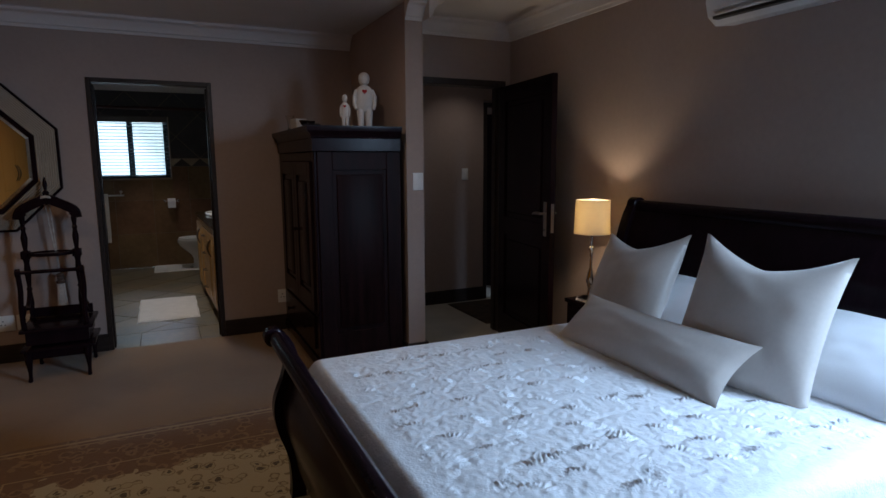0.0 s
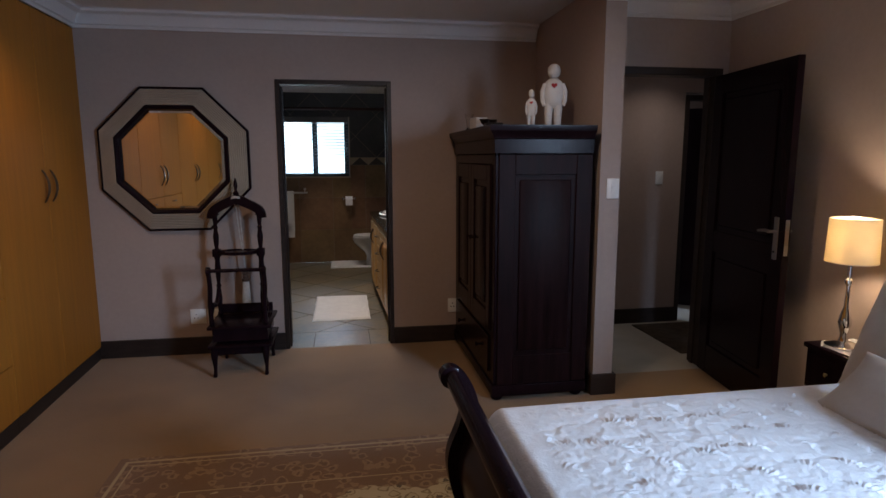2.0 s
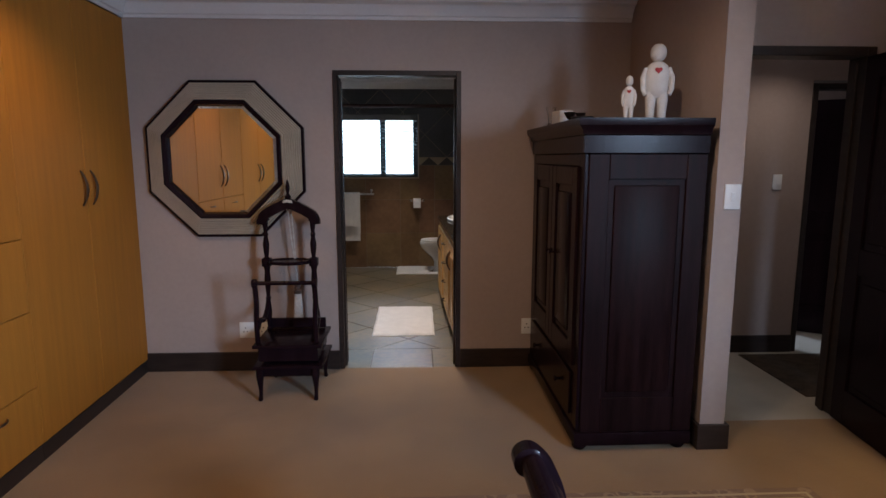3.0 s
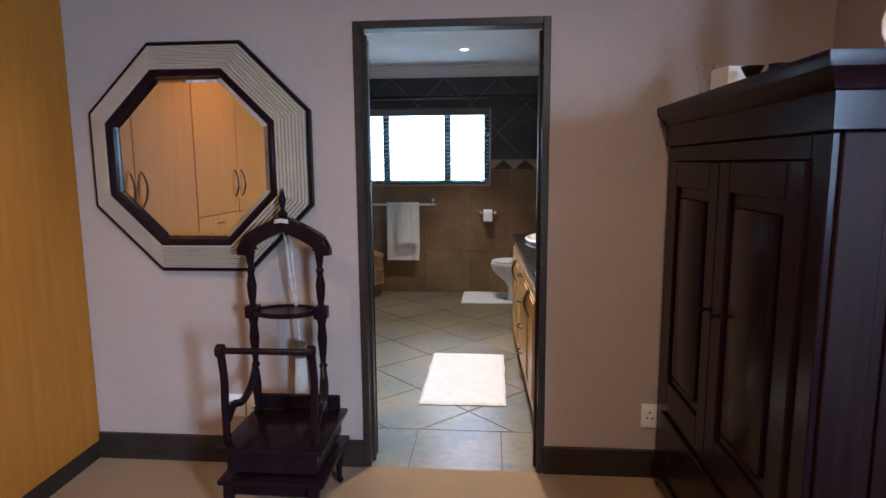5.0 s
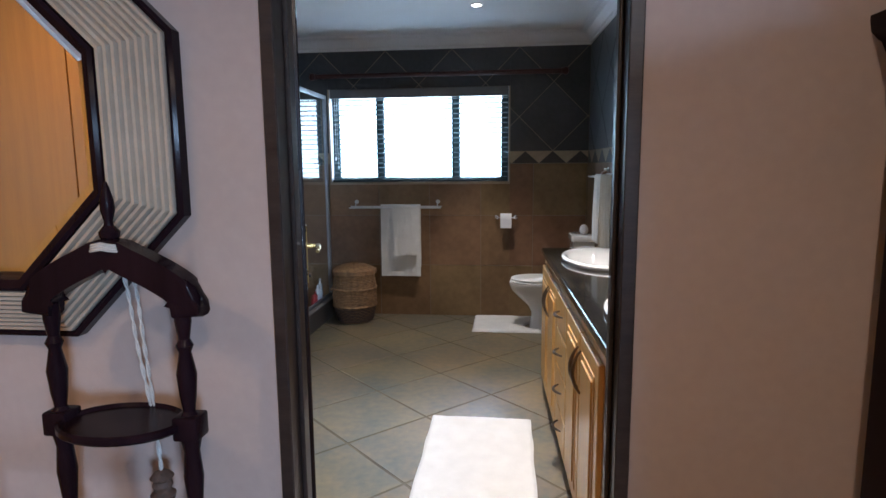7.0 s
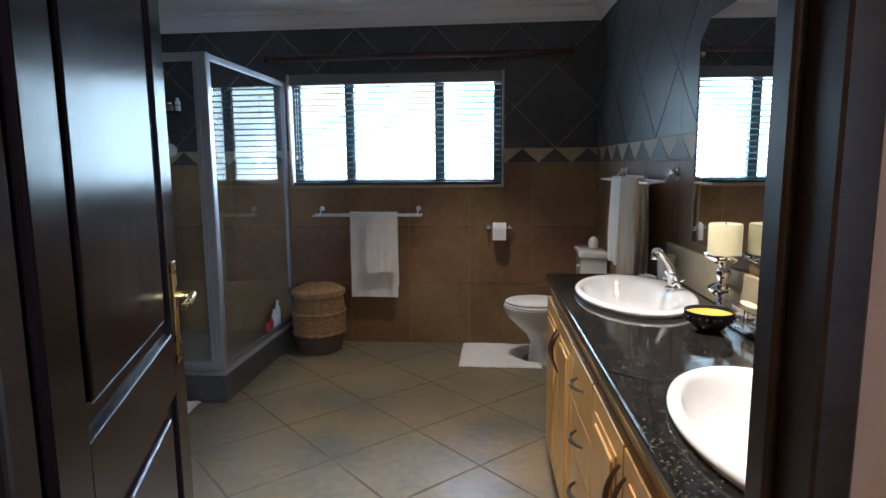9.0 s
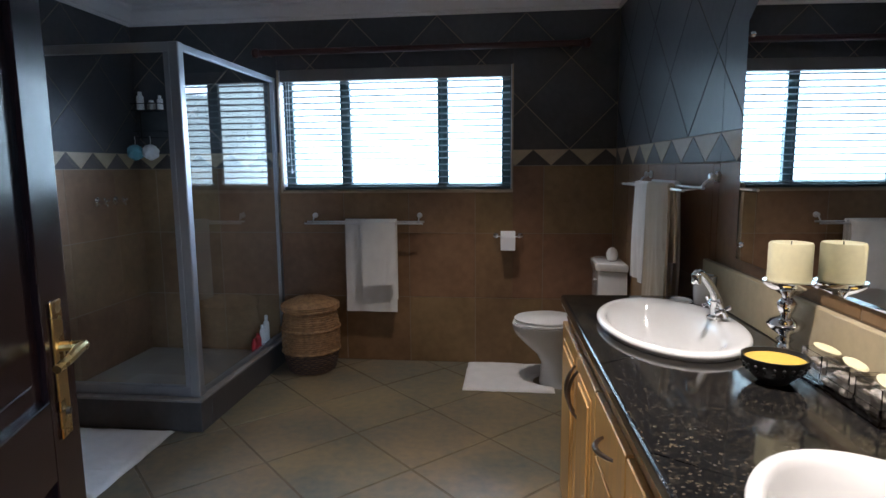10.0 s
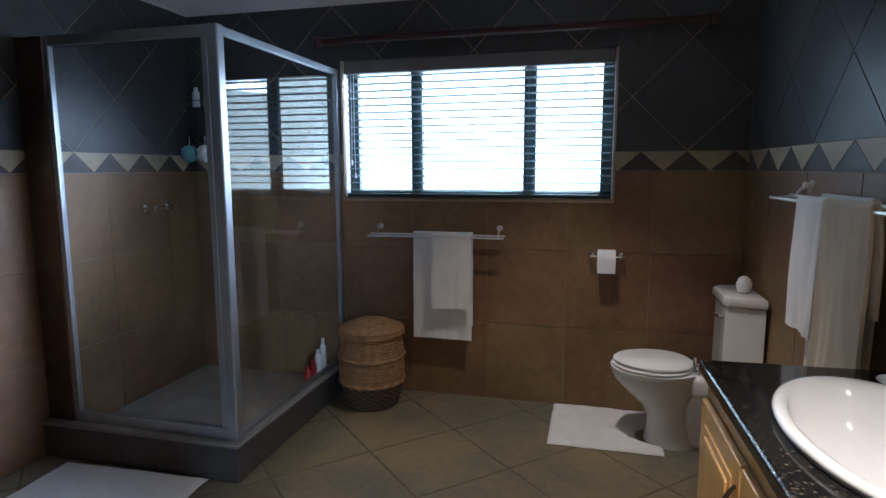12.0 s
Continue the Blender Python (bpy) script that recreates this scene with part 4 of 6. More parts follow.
for (o0, z0), (o1, z1) in zip(prof, prof[1:]):
    vs = [[bm.verts.new((x, y, z)) for x, y in ((-o, -o - 0.012), (AD, -o - 0.012), (AD, AW + o), (-o, AW + o))] for o, z in ((o0, z0), (o1, z1))]
    for i in range(4):
        bm.faces.new((vs[0][i], vs[0][(i + 1) % 4], vs[1][(i + 1) % 4], vs[1][i]))
    if z1 == 1.665:
        bm.faces.new(vs[1])
    if z0 == 1.50:
        bm.faces.new(vs[0][::-1])
bmesh.ops.remove_doubles(bm, verts=bm.verts[:], dist=1e-6)
part("cornice", bm, "dark", ar)
bm = bmesh.new()
box(bm, -0.012, AD, -0.024, AW + 0.012, 0.03, 0.099, 0.008, 2)
part("base_moulding", bm, "dark", ar)
for x in (0.03, AD - 0.05):
    for y in (0.03, AW - 0.05):
        bm = bmesh.new()
        lathe(bm, [(0.030, 0), (0.038, 0.012), (0.034, 0.029)], 14, at=(x, y, 0))
        part("foot", bm, "dark", ar)

# ---- bedroom: sleigh bed ----
bed = thing("sleigh_bed", "near-black wooden sleigh bed with scrolled ends", "bed", pose(0.05, 0, 0))
BYA, BYB = 0.36, 2.03          # outer faces of the bed


def scroll(points, w):
    """A closed outline of thickness w along a curved line of (x, z)."""
    p = [Vector(q) for q in points]
    le, ri = [], []
    for i, q in enumerate(p):
        d = (p[min(i + 1, len(p) - 1)] - p[max(i - 1, 0)]).normalized()
        nrm = Vector((-d.y, d.x))
        le.append(q + nrm * w / 2)
        ri.append(q - nrm * w / 2)
    return [tuple(v) for v in le + ri[::-1]]


def curve_pts(ctrl, n=8):
    """A smooth line through control points."""
    out = []
    p = [Vector(c) for c in ctrl]
    for i in range(len(p) - 1):
        a, b, c, d = p[max(i - 1, 0)], p[i], p[i + 1], p[min(i + 2, len(p) - 1)]
        for k in range(n):
            t = k / n
            out.append(0.5 * ((2 * b) + (-a + c) * t + (2 * a - 5 * b + 4 * c - d) * t * t + (-a + 3 * b - 3 * c + d) * t ** 3))
    out.append(p[-1])
    return [tuple(q) for q in out]


foot_line = curve_pts([(0.645, 0.0), (0.650, 0.08), (0.640, 0.20), (0.600, 0.33), (0.590, 0.44), (0.628, 0.55), (0.640, 0.62), (0.615, 0.70), (0.575, 0.745)])
for y in (BYA, BYB - 0.055):
    bm = bmesh.new()
    prism(bm, scroll(foot_line, 0.062), "y", y, y + 0.055, 0.006)
    pst = part("foot_post", bm, "dark", bed, "carved scrolled foot post")
    bm = bmesh.new()
    lathe(bm, [(0.030, 0), (0.040, 0.006), (0.040, 0.055), (0.030, 0.061)], 20, m=pose(0.572, y - 0.003, 0.735, -90, 0, 0))
    part("scroll", bm, "dark", pst)
inner = curve_pts([(0.655, 0.16), (0.640, 0.25), (0.612, 0.36), (0.612, 0.44), (0.640, 0.53), (0.648, 0.60), (0.628, 0.68), (0.590, 0.735)])
bm = bmesh.new()
prism(bm, scroll(inner, 0.034), "y", BYA + 0.0552, BYB - 0.0552)
part("footboard_panel", bm, "dark", bed)
bm = bmesh.new()
tube(bm, [(0.578, BYA + 0.0555, 0.735), (0.578, BYB - 0.0555, 0.735)], 0.030, 16)
part("footboard_roll", bm, "dark", bed)
for y in (BYA + 0.012, BYB - 0.042):
    boxpart("side_rail", (0.67, 2.60, y, y + 0.03, 0.18, 0.42), "dark", bed, bev=0.004)
head_line = curve_pts([(2.600, 0.0), (2.605, 0.25), (2.590, 0.60), (2.605, 0.92), (2.655, 1.11), (2.700, 1.195)])
for y in (BYA - 0.13, BYB + 0.125):
    bm = bmesh.new()
    prism(bm, scroll(head_line, 0.075), "y", y, y + 0.065, 0.008)
    pst = part("head_post", bm, "dark", bed, "scrolled head post")
    bm = bmesh.new()
    lathe(bm, [(0.034, 0), (0.046, 0.006), (0.046, 0.064), (0.034, 0.070)], 20, m=pose(2.698, y - 0.002, 1.195, -90, 0, 0))
    part("scroll", bm, "dark", pst)
bm = bmesh.new()
prism(bm, scroll([(p[0] + 0.004, p[1]) for p in curve_pts([(2.605, 0.30), (2.595, 0.60), (2.610, 0.92), (2.655, 1.09), (2.695, 1.175)])], 0.04), "y", BYA - 0.0645, BYB + 0.1245)
part("headboard_panel", bm, "dark", bed)
bm = bmesh.new()
tube(bm, [(2.698, BYA - 0.064, 1.19), (2.698, BYB + 0.124, 1.19)], 0.036, 16)
part("headboard_roll", bm, "dark", bed)

mt = tagged(boxpart("mattress", (0.745, 2.61, BYA + 0.06, BYB - 0.06, 0.20, 0.600), "linen", bev=0.05, seg=4), "white sprung mattress on the sleigh bed", "mattress")


def spread_fn(u, v):
    """Top of the cover with rounded, hanging sides and quilted relief."""
    x = 0.745 + u * 1.87
    half, drop = (BYB - BYA) / 2 - 0.045, 0.20
    total = 2 * (half + drop)
    s = (v - 0.5) * total
    r = 0.06
    side = abs(s)
    if side < half - r:
        y, z, flat = s, 0.628, 1.0
    elif side < half - r + r * math.pi / 2:
        a = (side - half + r) / r
        y, z, flat = math.copysign(half - r + r * math.sin(a), s), 0.628 - r + r * math.cos(a), 0.4
    else:
        y, z, flat = math.copysign(half, s), 0.628 - r - (side - half + r - r * math.pi / 2), 0.2
    if u < 0.03:
        z -= 0.05 * (1 - u / 0.03) ** 2
    # quilted fans: domes in staggered rows, gathered on one side
    cw, ch = 0.150, 0.115
    best = None
    for dj in (-1, 0, 1):
        row = math.floor(s / ch) + dj
        for di in (-1, 0, 1):
            col = math.floor(x / cw - 0.5 * (row % 2)) + di
            jx, jy = noise.noise(Vector((col * 1.7, row * 2.3, 1))) * 0.05, noise.noise(Vector((col * 2.1, row * 1.3, 9))) * 0.05
            ox, oy = (col + 0.5 + 0.5 * (row % 2)) * cw + jx, (row + 0.5) * ch + jy
            d = math.hypot(x - ox, (s - oy) * 1.25)
            if best is None or d < best[0]:
                best = (d, math.atan2(s - oy, x - ox), ox, oy)
    d = best[0] / 0.085
    dome = max(0.0, 1 - d ** 4)
    gather = max(0.0, math.cos(best[1] - 0.6 + 4 * noise.noise(Vector((best[2] * 7, best[3] * 7, 2))))) * max(0.0, 1 - abs(d - 0.75) * 2.2)
    crinkle = math.sin(best[1] * 24 + 3 * noise.noise(Vector((x * 22, s * 22, 4)))) * gather
    inset = min(1.0, max(0.0, (half - 0.07 - side) / 0.05)) * min(1.0, max(0.0, (x - 0.83) / 0.05))
    relief = (0.0032 * dome ** 0.5 + 0.0058 * crinkle + 0.0030 * noise.noise(Vector((x * 45, s * 45, 8))) + 0.0009 * noise.noise(Vector((x * 90, s * 90, 5)))) * inset + 0.002 * noise.noise(Vector((x * 14, s * 14, 3)))
    sw = 0.010 * noise.noise(Vector((x * 1.3, y * 1.3, 3)))
    return (x, y + (BYA + BYB) / 2 + (math.copysign(relief, s) * (1 - flat)), z + (relief + sw) * flat)


bm = bmesh.new()
sheet(bm, spread_fn, 340, 340, 0.008)
tagged(part("bedspread", bm, "spread", sharp=70), "white embossed quilted bedspread over the bed", "bedspread")


def cushion(name, label, material, m, a, b, h, pinch=0.07, seed=0, dent=0.0):
    """A stuffed cushion: a along local x, b along local y, h half its thickness; edges drawn in, corners pointed."""
    bm = bmesh.new()
    nu, nv = 34, 34
    skins = []
    for sgn in (1, -1):
        g = []
        for i in range(nu + 1):
            row = []
            for j in range(nv + 1):
                u, v = -1 + 2 * i / nu, -1 + 2 * j / nv
                x = a * u * (1 - pinch * (1 - v * v) * abs(u) ** 1.5)
                y = b * v * (1 - pinch * (1 - u * u) * abs(v) ** 1.5)
                if u > 0:
                    x -= a * dent * u ** 2 * max(0.0, 1 - (abs(v) / 0.95) ** 1.4)
                body = max(0.0, (1 - u * u)) ** 0.55 * max(0.0, (1 - v * v)) ** 0.55
                wr = 0.10 * noise.noise(Vector((u * 1.6 + seed, v * 1.6, sgn))) + 0.05 * noise.noise(Vector((u * 4 + seed, v * 4, 2 * sgn)))
                row.append((x, y, sgn * h * body * (1 + wr)))
            g.append(row)
        skins.append(g)
    vs = [[[bm.verts.new(c) for c in row] for row in g] for g in skins]
    for k, g in enumerate(vs):
        for i in range(nu):
            for j in range(nv):
                q = (g[i][j], g[i + 1][j], g[i + 1][j + 1], g[i][j + 1])
                bm.faces.new(q if k == 0 else q[::-1])
    bmesh.ops.remove_doubles(bm, verts=bm.verts[:], dist=1e-5)
    ob = part(name, bm, material, sharp=75)
    ob.matrix_world = m
    tagged(ob, label, "pillow" if "pillow" in name else "cushion")
    return ob


def stood(x, y, z, lean, yaw, spin=0):
    """A cushion's pose: standing on its edge, leaning back by some degrees towards +x."""
    return pose(x, y, z, 0, 0, yaw) @ pose(0, 0, 0, 0, -(90 - lean), 0) @ pose(0, 0, 0, 0, 0, spin)


for y in (1.60, 0.78):
    cushion("pillow", "white cotton sleeping pillow against the headboard", "linen", stood(2.44, y, 0.745, 56, 0), 0.22, 0.36, 0.10, 0.05, y)
cushion("cushion", "square champagne satin cushion leaning on the pillows", "satin", stood(2.36, 1.79, 0.835, 26, -4, 6), 0.275, 0.285, 0.10, 0.08, 2, 0.26)
cushion("cushion", "square champagne satin cushion with pointed corners", "satin", stood(2.20, 0.985, 0.865, 20, 8, -3), 0.295, 0.28, 0.11, 0.08, 7, 0.28)
cushion("bolster_cushion", "long champagne satin bolster cushion lying on the bed", "satin", stood(2.00, 1.33, 0.715, 48, -3, 1), 0.14, 0.48, 0.085, 0.06, 5, 0.10)

# ---- bedroom: octagonal mirror ----
om = thing("octagonal_mirror", "octagonal wall mirror in a ribbed silver frame with dark edges", "mirror", pose(-0.937, BACK, 1.486))


def octo(r, y):
    return [(r / math.cos(math.pi / 8) * math.cos(math.pi / 8 + i * math.pi / 4), y, r / math.cos(math.pi / 8) * math.sin(math.pi / 8 + i * math.pi / 4)) for i in range(8)]


def octo_ring(bm, prof):
    """A mitred octagonal moulding from (radius, y) pairs, closed all round."""
    rings = [[bm.verts.new(p) for p in octo(r, y)] for r, y in prof]
    for a, b in zip(rings, rings[1:] + rings[:1]):
        for i in range(8):
            bm.faces.new((a[i], a[(i + 1) % 8], b[(i + 1) % 8], b[i]))


bm = bmesh.new()
octo_ring(bm, [(0.520, -0.001), (0.520, -0.034), (0.512, -0.040), (0.503, -0.036), (0.503, -0.001)])
part("outer_edge", bm, "dark", om)
bm = bmesh.new()
prof = []
NR = 9
for i in range(NR):
    r0, r1 = 0.502 - i * 0.0130, 0.502 - (i + 1) * 0.0130
    h = 0.034 + 0.082 * ((i + 1) / NR)
    prof += [(r0, -h), (r0 - 0.0022, -h - 0.0055), (r1 + 0.0038, -h - 0.0055), (r1 + 0.0016, -h)]
prof += [(0.3845, -0.001), (0.502, -0.001)]
octo_ring(bm, prof)
part("ribbed_frame", bm, "silverleaf", om, "ribbed silver-leaf frame", sharp=20)
bm = bmesh.new()
octo_ring(bm, [(0.3840, -0.001), (0.3840, -0.124), (0.376, -0.130), (0.358, -0.122), (0.352, -0.104), (0.352, -0.001)])
part("inner_edge", bm, "dark", om)
bm = bmesh.new()
rings = [[bm.verts.new(p) for p in octo(r, y)] for r, y in ((0.3515, -0.080), (0.3515, -0.096), (0.332, -0.100))]
for a, b in zip(rings, rings[1:]):
    for i in range(8):
        bm.faces.new((a[i], a[(i + 1) % 8], b[(i + 1) % 8], b[i]))
bm.faces.new(rings[2])
bm.faces.new(rings[0][::-1])
part("mirror_glass", bm, "mirror", om, sharp=4)

# ---- bedroom: valet stand ----
vs_ = thing("valet_stand", "dark turned-wood valet stand with tray, arm bar and coat yoke", "valet stand", pose(-0.455, 4.36, 0))
TURN_P = [(0.016, 0), (0.020, 0.01), (0.013, 0.02), (0.017, 0.06), (0.021, 0.12), (0.015, 0.19), (0.012, 0.20), (0.020, 0.215), (0.012, 0.23), (0.016, 0.27), (0.022, 0.34), (0.017, 0.40), (0.022, 0.425), (0.026, 0.44), (0.026, 0.475), (0.021, 0.485),
          (0.013, 0.495), (0.018, 0.53), (0.022, 0.58), (0.013, 0.63), (0.019, 0.645), (0.012, 0.66), (0.018, 0.70), (0.018, 0.735)]
for x in (-0.205, 0.105):
    bm = bmesh.new()
    lathe(bm, TURN_P, 16, at=(x, 0.155, 0.355))
    pst = part("turned_post", bm, "dark", vs_)
    bm = bmesh.new()
    box(bm, x - 0.029, x + 0.029, 0.127, 0.184, 0.786, 0.842, 0.006, 2)
    part("post_block", bm, "dark", pst)
bm = bmesh.new()
lathe(bm, [(0.150, -0.008), (0.158, -0.002), (0.158, 0.010), (0.150, 0.014), (0.138, 0.006), (0.02, 0.004)], 36, at=(-0.05, 0.145, 0.815), sx=0.92, sy=0.62)
part("oval_tray", bm, "dark", vs_)
bm = bmesh.new()
yoke = curve_pts([(-0.225, 1.065), (-0.215, 1.115), (-0.17, 1.150), (-0.10, 1.185), (-0.05, 1.205), (0.0, 1.185), (0.07, 1.150), (0.115, 1.115), (0.125, 1.065)], 5)
prism(bm, scroll(yoke, 0.064), "y", 0.132, 0.180, 0.012)
part("coat_yoke", bm, "dark", vs_)
bm = bmesh.new()
lathe(bm, [(0.010, 0), (0.020, 0.010), (0.022, 0.022), (0.010, 0.036), (0.009, 0.045), (0.015, 0.07), (0.014, 0.09), (0.008, 0.115), (0.003, 0.13)], 16, at=(-0.05, 0.157, 1.228))
part("finial", bm, "dark", vs_)
bm = bmesh.new()
tube(bm, [(-0.185, -0.185, 0.742), (0.150, -0.185, 0.742)], 0.013, 12)
part("arm_bar", bm, "dark", vs_)
for x in (-0.200, 0.162):
    bm = bmesh.new()
    lathe(bm, [(0.012, 0), (0.026, 0.004), (0.028, 0.016), (0.026, 0.030), (0.012, 0.034)], 14, m=pose(x - 0.017, -0.185, 0.742, 0, 90, 0))
    part("bar_knob", bm, "dark", vs_)
    bm = bmesh.new()
    tube(bm, curve_pts([(x, -0.185, 0.74), (x + 0.004, -0.175, 0.62), (x - 0.004, -0.165, 0.50), (x, -0.170, 0.36)], 5), 0.016, 10)
    part("arm_upright", bm, "dark", vs_)
    bm = bmesh.new()
    e = -0.205 if x < 0 else 0.105
    tube(bm, curve_pts([(x, -0.165, 0.45), (x, -0.10, 0.485), (x * 0.8 + e * 0.2, -0.01, 0.465), (x * 0.4 + e * 0.6, 0.09, 0.50), (e, 0.150, 0.565)], 5), [0.018 - 0.004 * i / 20 for i in range(21)], 10)
    part("curved_arm", bm, "dark", vs_)
boxpart("seat_board", (-0.225, 0.200, -0.225, 0.20, 0.335, 0.357), "dark", vs_, bev=0.006, seg=2)
boxpart("seat_back_rail", (-0.200, 0.170, 0.165, 0.185, 0.358, 0.425), "dark", vs_, bev=0.004)
boxpart("drawer_box", (-0.195, 0.172, -0.200, 0.18, 0.245, 0.334), "dark", vs_, bev=0.004)
boxpart("lower_shelf", (-0.225, 0.205, -0.235, 0.20, 0.205, 0.226), "dark", vs_, bev=0.006, seg=2)
boxpart("apron", (-0.190, 0.168, -0.205, 0.17, 0.150, 0.204), "dark", vs_, bev=0.006)
for x in (-0.185, 0.158):
    for y in (-0.205, 0.165):
        bm = bmesh.new()
        sy = -1 if y < 0 else 1
        tube(bm, curve_pts([(x, y, 0.20), (x, y + sy * 0.012, 0.14), (x, y + sy * 0.002, 0.07), (x, y + sy * 0.012, 0.018), (x, y + sy * 0.026, 0.0155)], 4), [0.026, 0.026, 0.025, 0.024, 0.022, 0.019, 0.017, 0.015, 0.013, 0.012, 0.012, 0.012, 0.013, 0.015, 0.015, 0.014, 0.012], 10)
        part("foot", bm, "dark", vs_)

ts = thing("curtain_tassel", "white corded tassel hanging over the valet stand", "tassel", pose(-0.50, 4.565, 0))
bm = bmesh.new()
# two twisted strands from the yoke to the tassel, and turns of cord round the foot of the finial
for ph, lead in ((0.0, -0.012), (math.pi, 0.010)):
    line = curve_pts([(-0.022 + lead, 0.000, 1.19), (-0.008 + lead, 0.014, 1.12), (0.000 + lead * 0.8, 0.02, 0.98), (0.012 + lead * 0.3, 0.03, 0.80), (0.02, 0.03, 0.655)], 12)
    for tw in (0.0, math.pi):
        pts = [(p[0] + 0.0026 * math.cos(i * 0.9 + tw + ph), p[1] + 0.0026 * math.sin(i * 0.9 + tw + ph), p[2]) for i, p in enumerate(line)]
        tube(bm, pts, 0.0028, 5)
for k in range(3):
    ring = []
    for i in range(29):
        a = 2 * math.pi * i / 28
        ring.append((-0.005 + (0.040 + 0.002 * k) * math.cos(a), -0.047 + 0.034 * math.sin(a), 1.228 - 0.006 * k - 0.008 * abs(math.cos(a))))
    tube(bm, ring, 0.0034, 6)
part("cord", bm, "cord", ts)
bm = bmesh.new()
lathe(bm, [(0.008, 0), (0.026, 0.006), (0.030, 0.022), (0.018, 0.032), (0.024, 0.045), (0.020, 0.058), (0.028, 0.066), (0.018, 0.078), (0.006, 0.084)], 14, at=(0.02, 0.03, 0.575))
part("tassel_head", bm, "wicker_base", ts, "grey-brown carved tassel head")
bm = bmesh.new()
for i in range(26):
    a = 2 * math.pi * i / 26
    tube(bm, [(0.02 + 0.020 * math.cos(a), 0.03 + 0.016 * math.sin(a), 0.58), (0.02 + 0.028 * math.cos(a), 0.03 + 0.02 * math.sin(a), 0.45), (0.02 + 0.030 * math.cos(a), 0.03 + 0.021 * math.sin(a), 0.335 + 0.01 * math.sin(5 * a))], 0.0042, 5)
tagged(part("skirt", bm, "cord", ts), kind="stuff")

# ---- bedroom: rug ----
bm = bmesh.new()
sheet(bm, lambda u, v: ((u - 0.5) * 3.0, (v - 0.5) * 2.2, 0.006 + 0.0012 * noise.noise(Vector((u * 9, v * 7, 0)))), 60, 44, 0.005)
rg = tagged(part("persian_rug", bm, "rug", sharp=60), "faded beige and brown floral persian rug under the bed", "rug")
rg.location = (0.63, 1.93, 0.0)

# ---- bedroom: bedside ----
ns = thing("nightstand", "dark wooden bedside table with a drawer", "nightstand", pose(2.67, 2.40, 0) @ Matrix.Diagonal((0.62, 0.68, 1, 1)))
boxpart("top", (-0.23, 0.24, -0.22, 0.23, 0.560, 0.585), "dark", ns, bev=0.006, seg=2)
boxpart("body", (-0.21, 0.23, -0.20, 0.21, 0.36, 0.559), "dark", ns, bev=0.003)
boxpart("drawer_front", (-0.224, -0.211, -0.18, 0.19, 0.39, 0.54), "dark", ns, bev=0.003)
bm = bmesh.new()
lathe(bm, [(0.006, 0), (0.005, 0.01), (0.012, 0.018), (0.008, 0.026)], 12, m=pose(-0.224, 0, 0.465, 0, -90, 0))
part("drawer_knob", bm, "brass", ns)
for x in (-0.19, 0.21):
    for y in (-0.18, 0.19):
        bm = bmesh.new()
        tube(bm, [(x, y, 0.36), (x, y, 0.20), (x, y, 0.0)], [0.02, 0.018, 0.013], 10)
        part("leg", bm, "dark", ns)
bm = bmesh.new()


def doily(u, v):
    """Small cloth: flat round the lamp foot, one corner hanging over the edge."""
    x, y = (u - 0.5) * 0.40, (v - 0.5) * 0.40
    over = max(0.0, -0.226 - (x - y) * 0.75)
    return (x + over * 0.6, y - over * 0.6, 0.590 + 0.003 * noise.noise(Vector((x * 12, y * 12, 5))) - over * 1.2)


sheet(bm, doily, 30, 30, 0.0015)
cl = tagged(part("bedside_cloth", bm, "whitewood", sharp=60), "small white cloth lying on the bedside table", "cloth")
cl.location = (2.67, 2.40, 0)
cl.scale = (0.62, 0.68, 1)

tl = thing("table_lamp", "lit bedside lamp with cream drum shade and silver stem", "lamp", pose(2.63, 2.43, 0.5915))
bm = bmesh.new()
lathe(bm, [(0.075, 0), (0.078, 0.008), (0.060, 0.018), (0.022, 0.030), (0.014, 0.06), (0.022, 0.09), (0.030, 0.12), (0.020, 0.17), (0.011, 0.20), (0.010, 0.30), (0.020, 0.315), (0.020, 0.33), (0.010, 0.34), (0.010, 0.395), (0.018, 0.40), (0.018, 0.43)], 24)
part("stem", bm, "chrome", tl, "turned silver lamp stem")
bm = bmesh.new()
sheet(bm, lambda u, v: ((0.110 - 0.006 * v) * math.cos(2 * math.pi * u), (0.110 - 0.006 * v) * math.sin(2 * math.pi * u), 0.415 + 0.208 * v), 48, 6, 0.0012)
bmesh.ops.remove_doubles(bm, verts=bm.verts[:], dist=1e-5)
part("shade", bm, "shade", tl, "cream fabric drum shade glowing warm", sharp=60)
for z, r in ((0.416, 0.1095), (0.6215, 0.1035)):
    bm = bmesh.new()
    tube(bm, [(r * math.cos(2 * math.pi * i / 40), r * math.sin(2 * math.pi * i / 40), z) for i in range(41)], 0.0018, 6)
    part("shade_ring", bm, "steel", tl)
bm = bmesh.new()
for k in range(3):
    a = 2 * math.pi * k / 3
    tube(bm, [(0.016 * math.cos(a), 0.016 * math.sin(a), 0.425), (0.107 * math.cos(a), 0.107 * math.sin(a), 0.43)], 0.0015, 5)
part("shade_carrier", bm, "steel", tl)

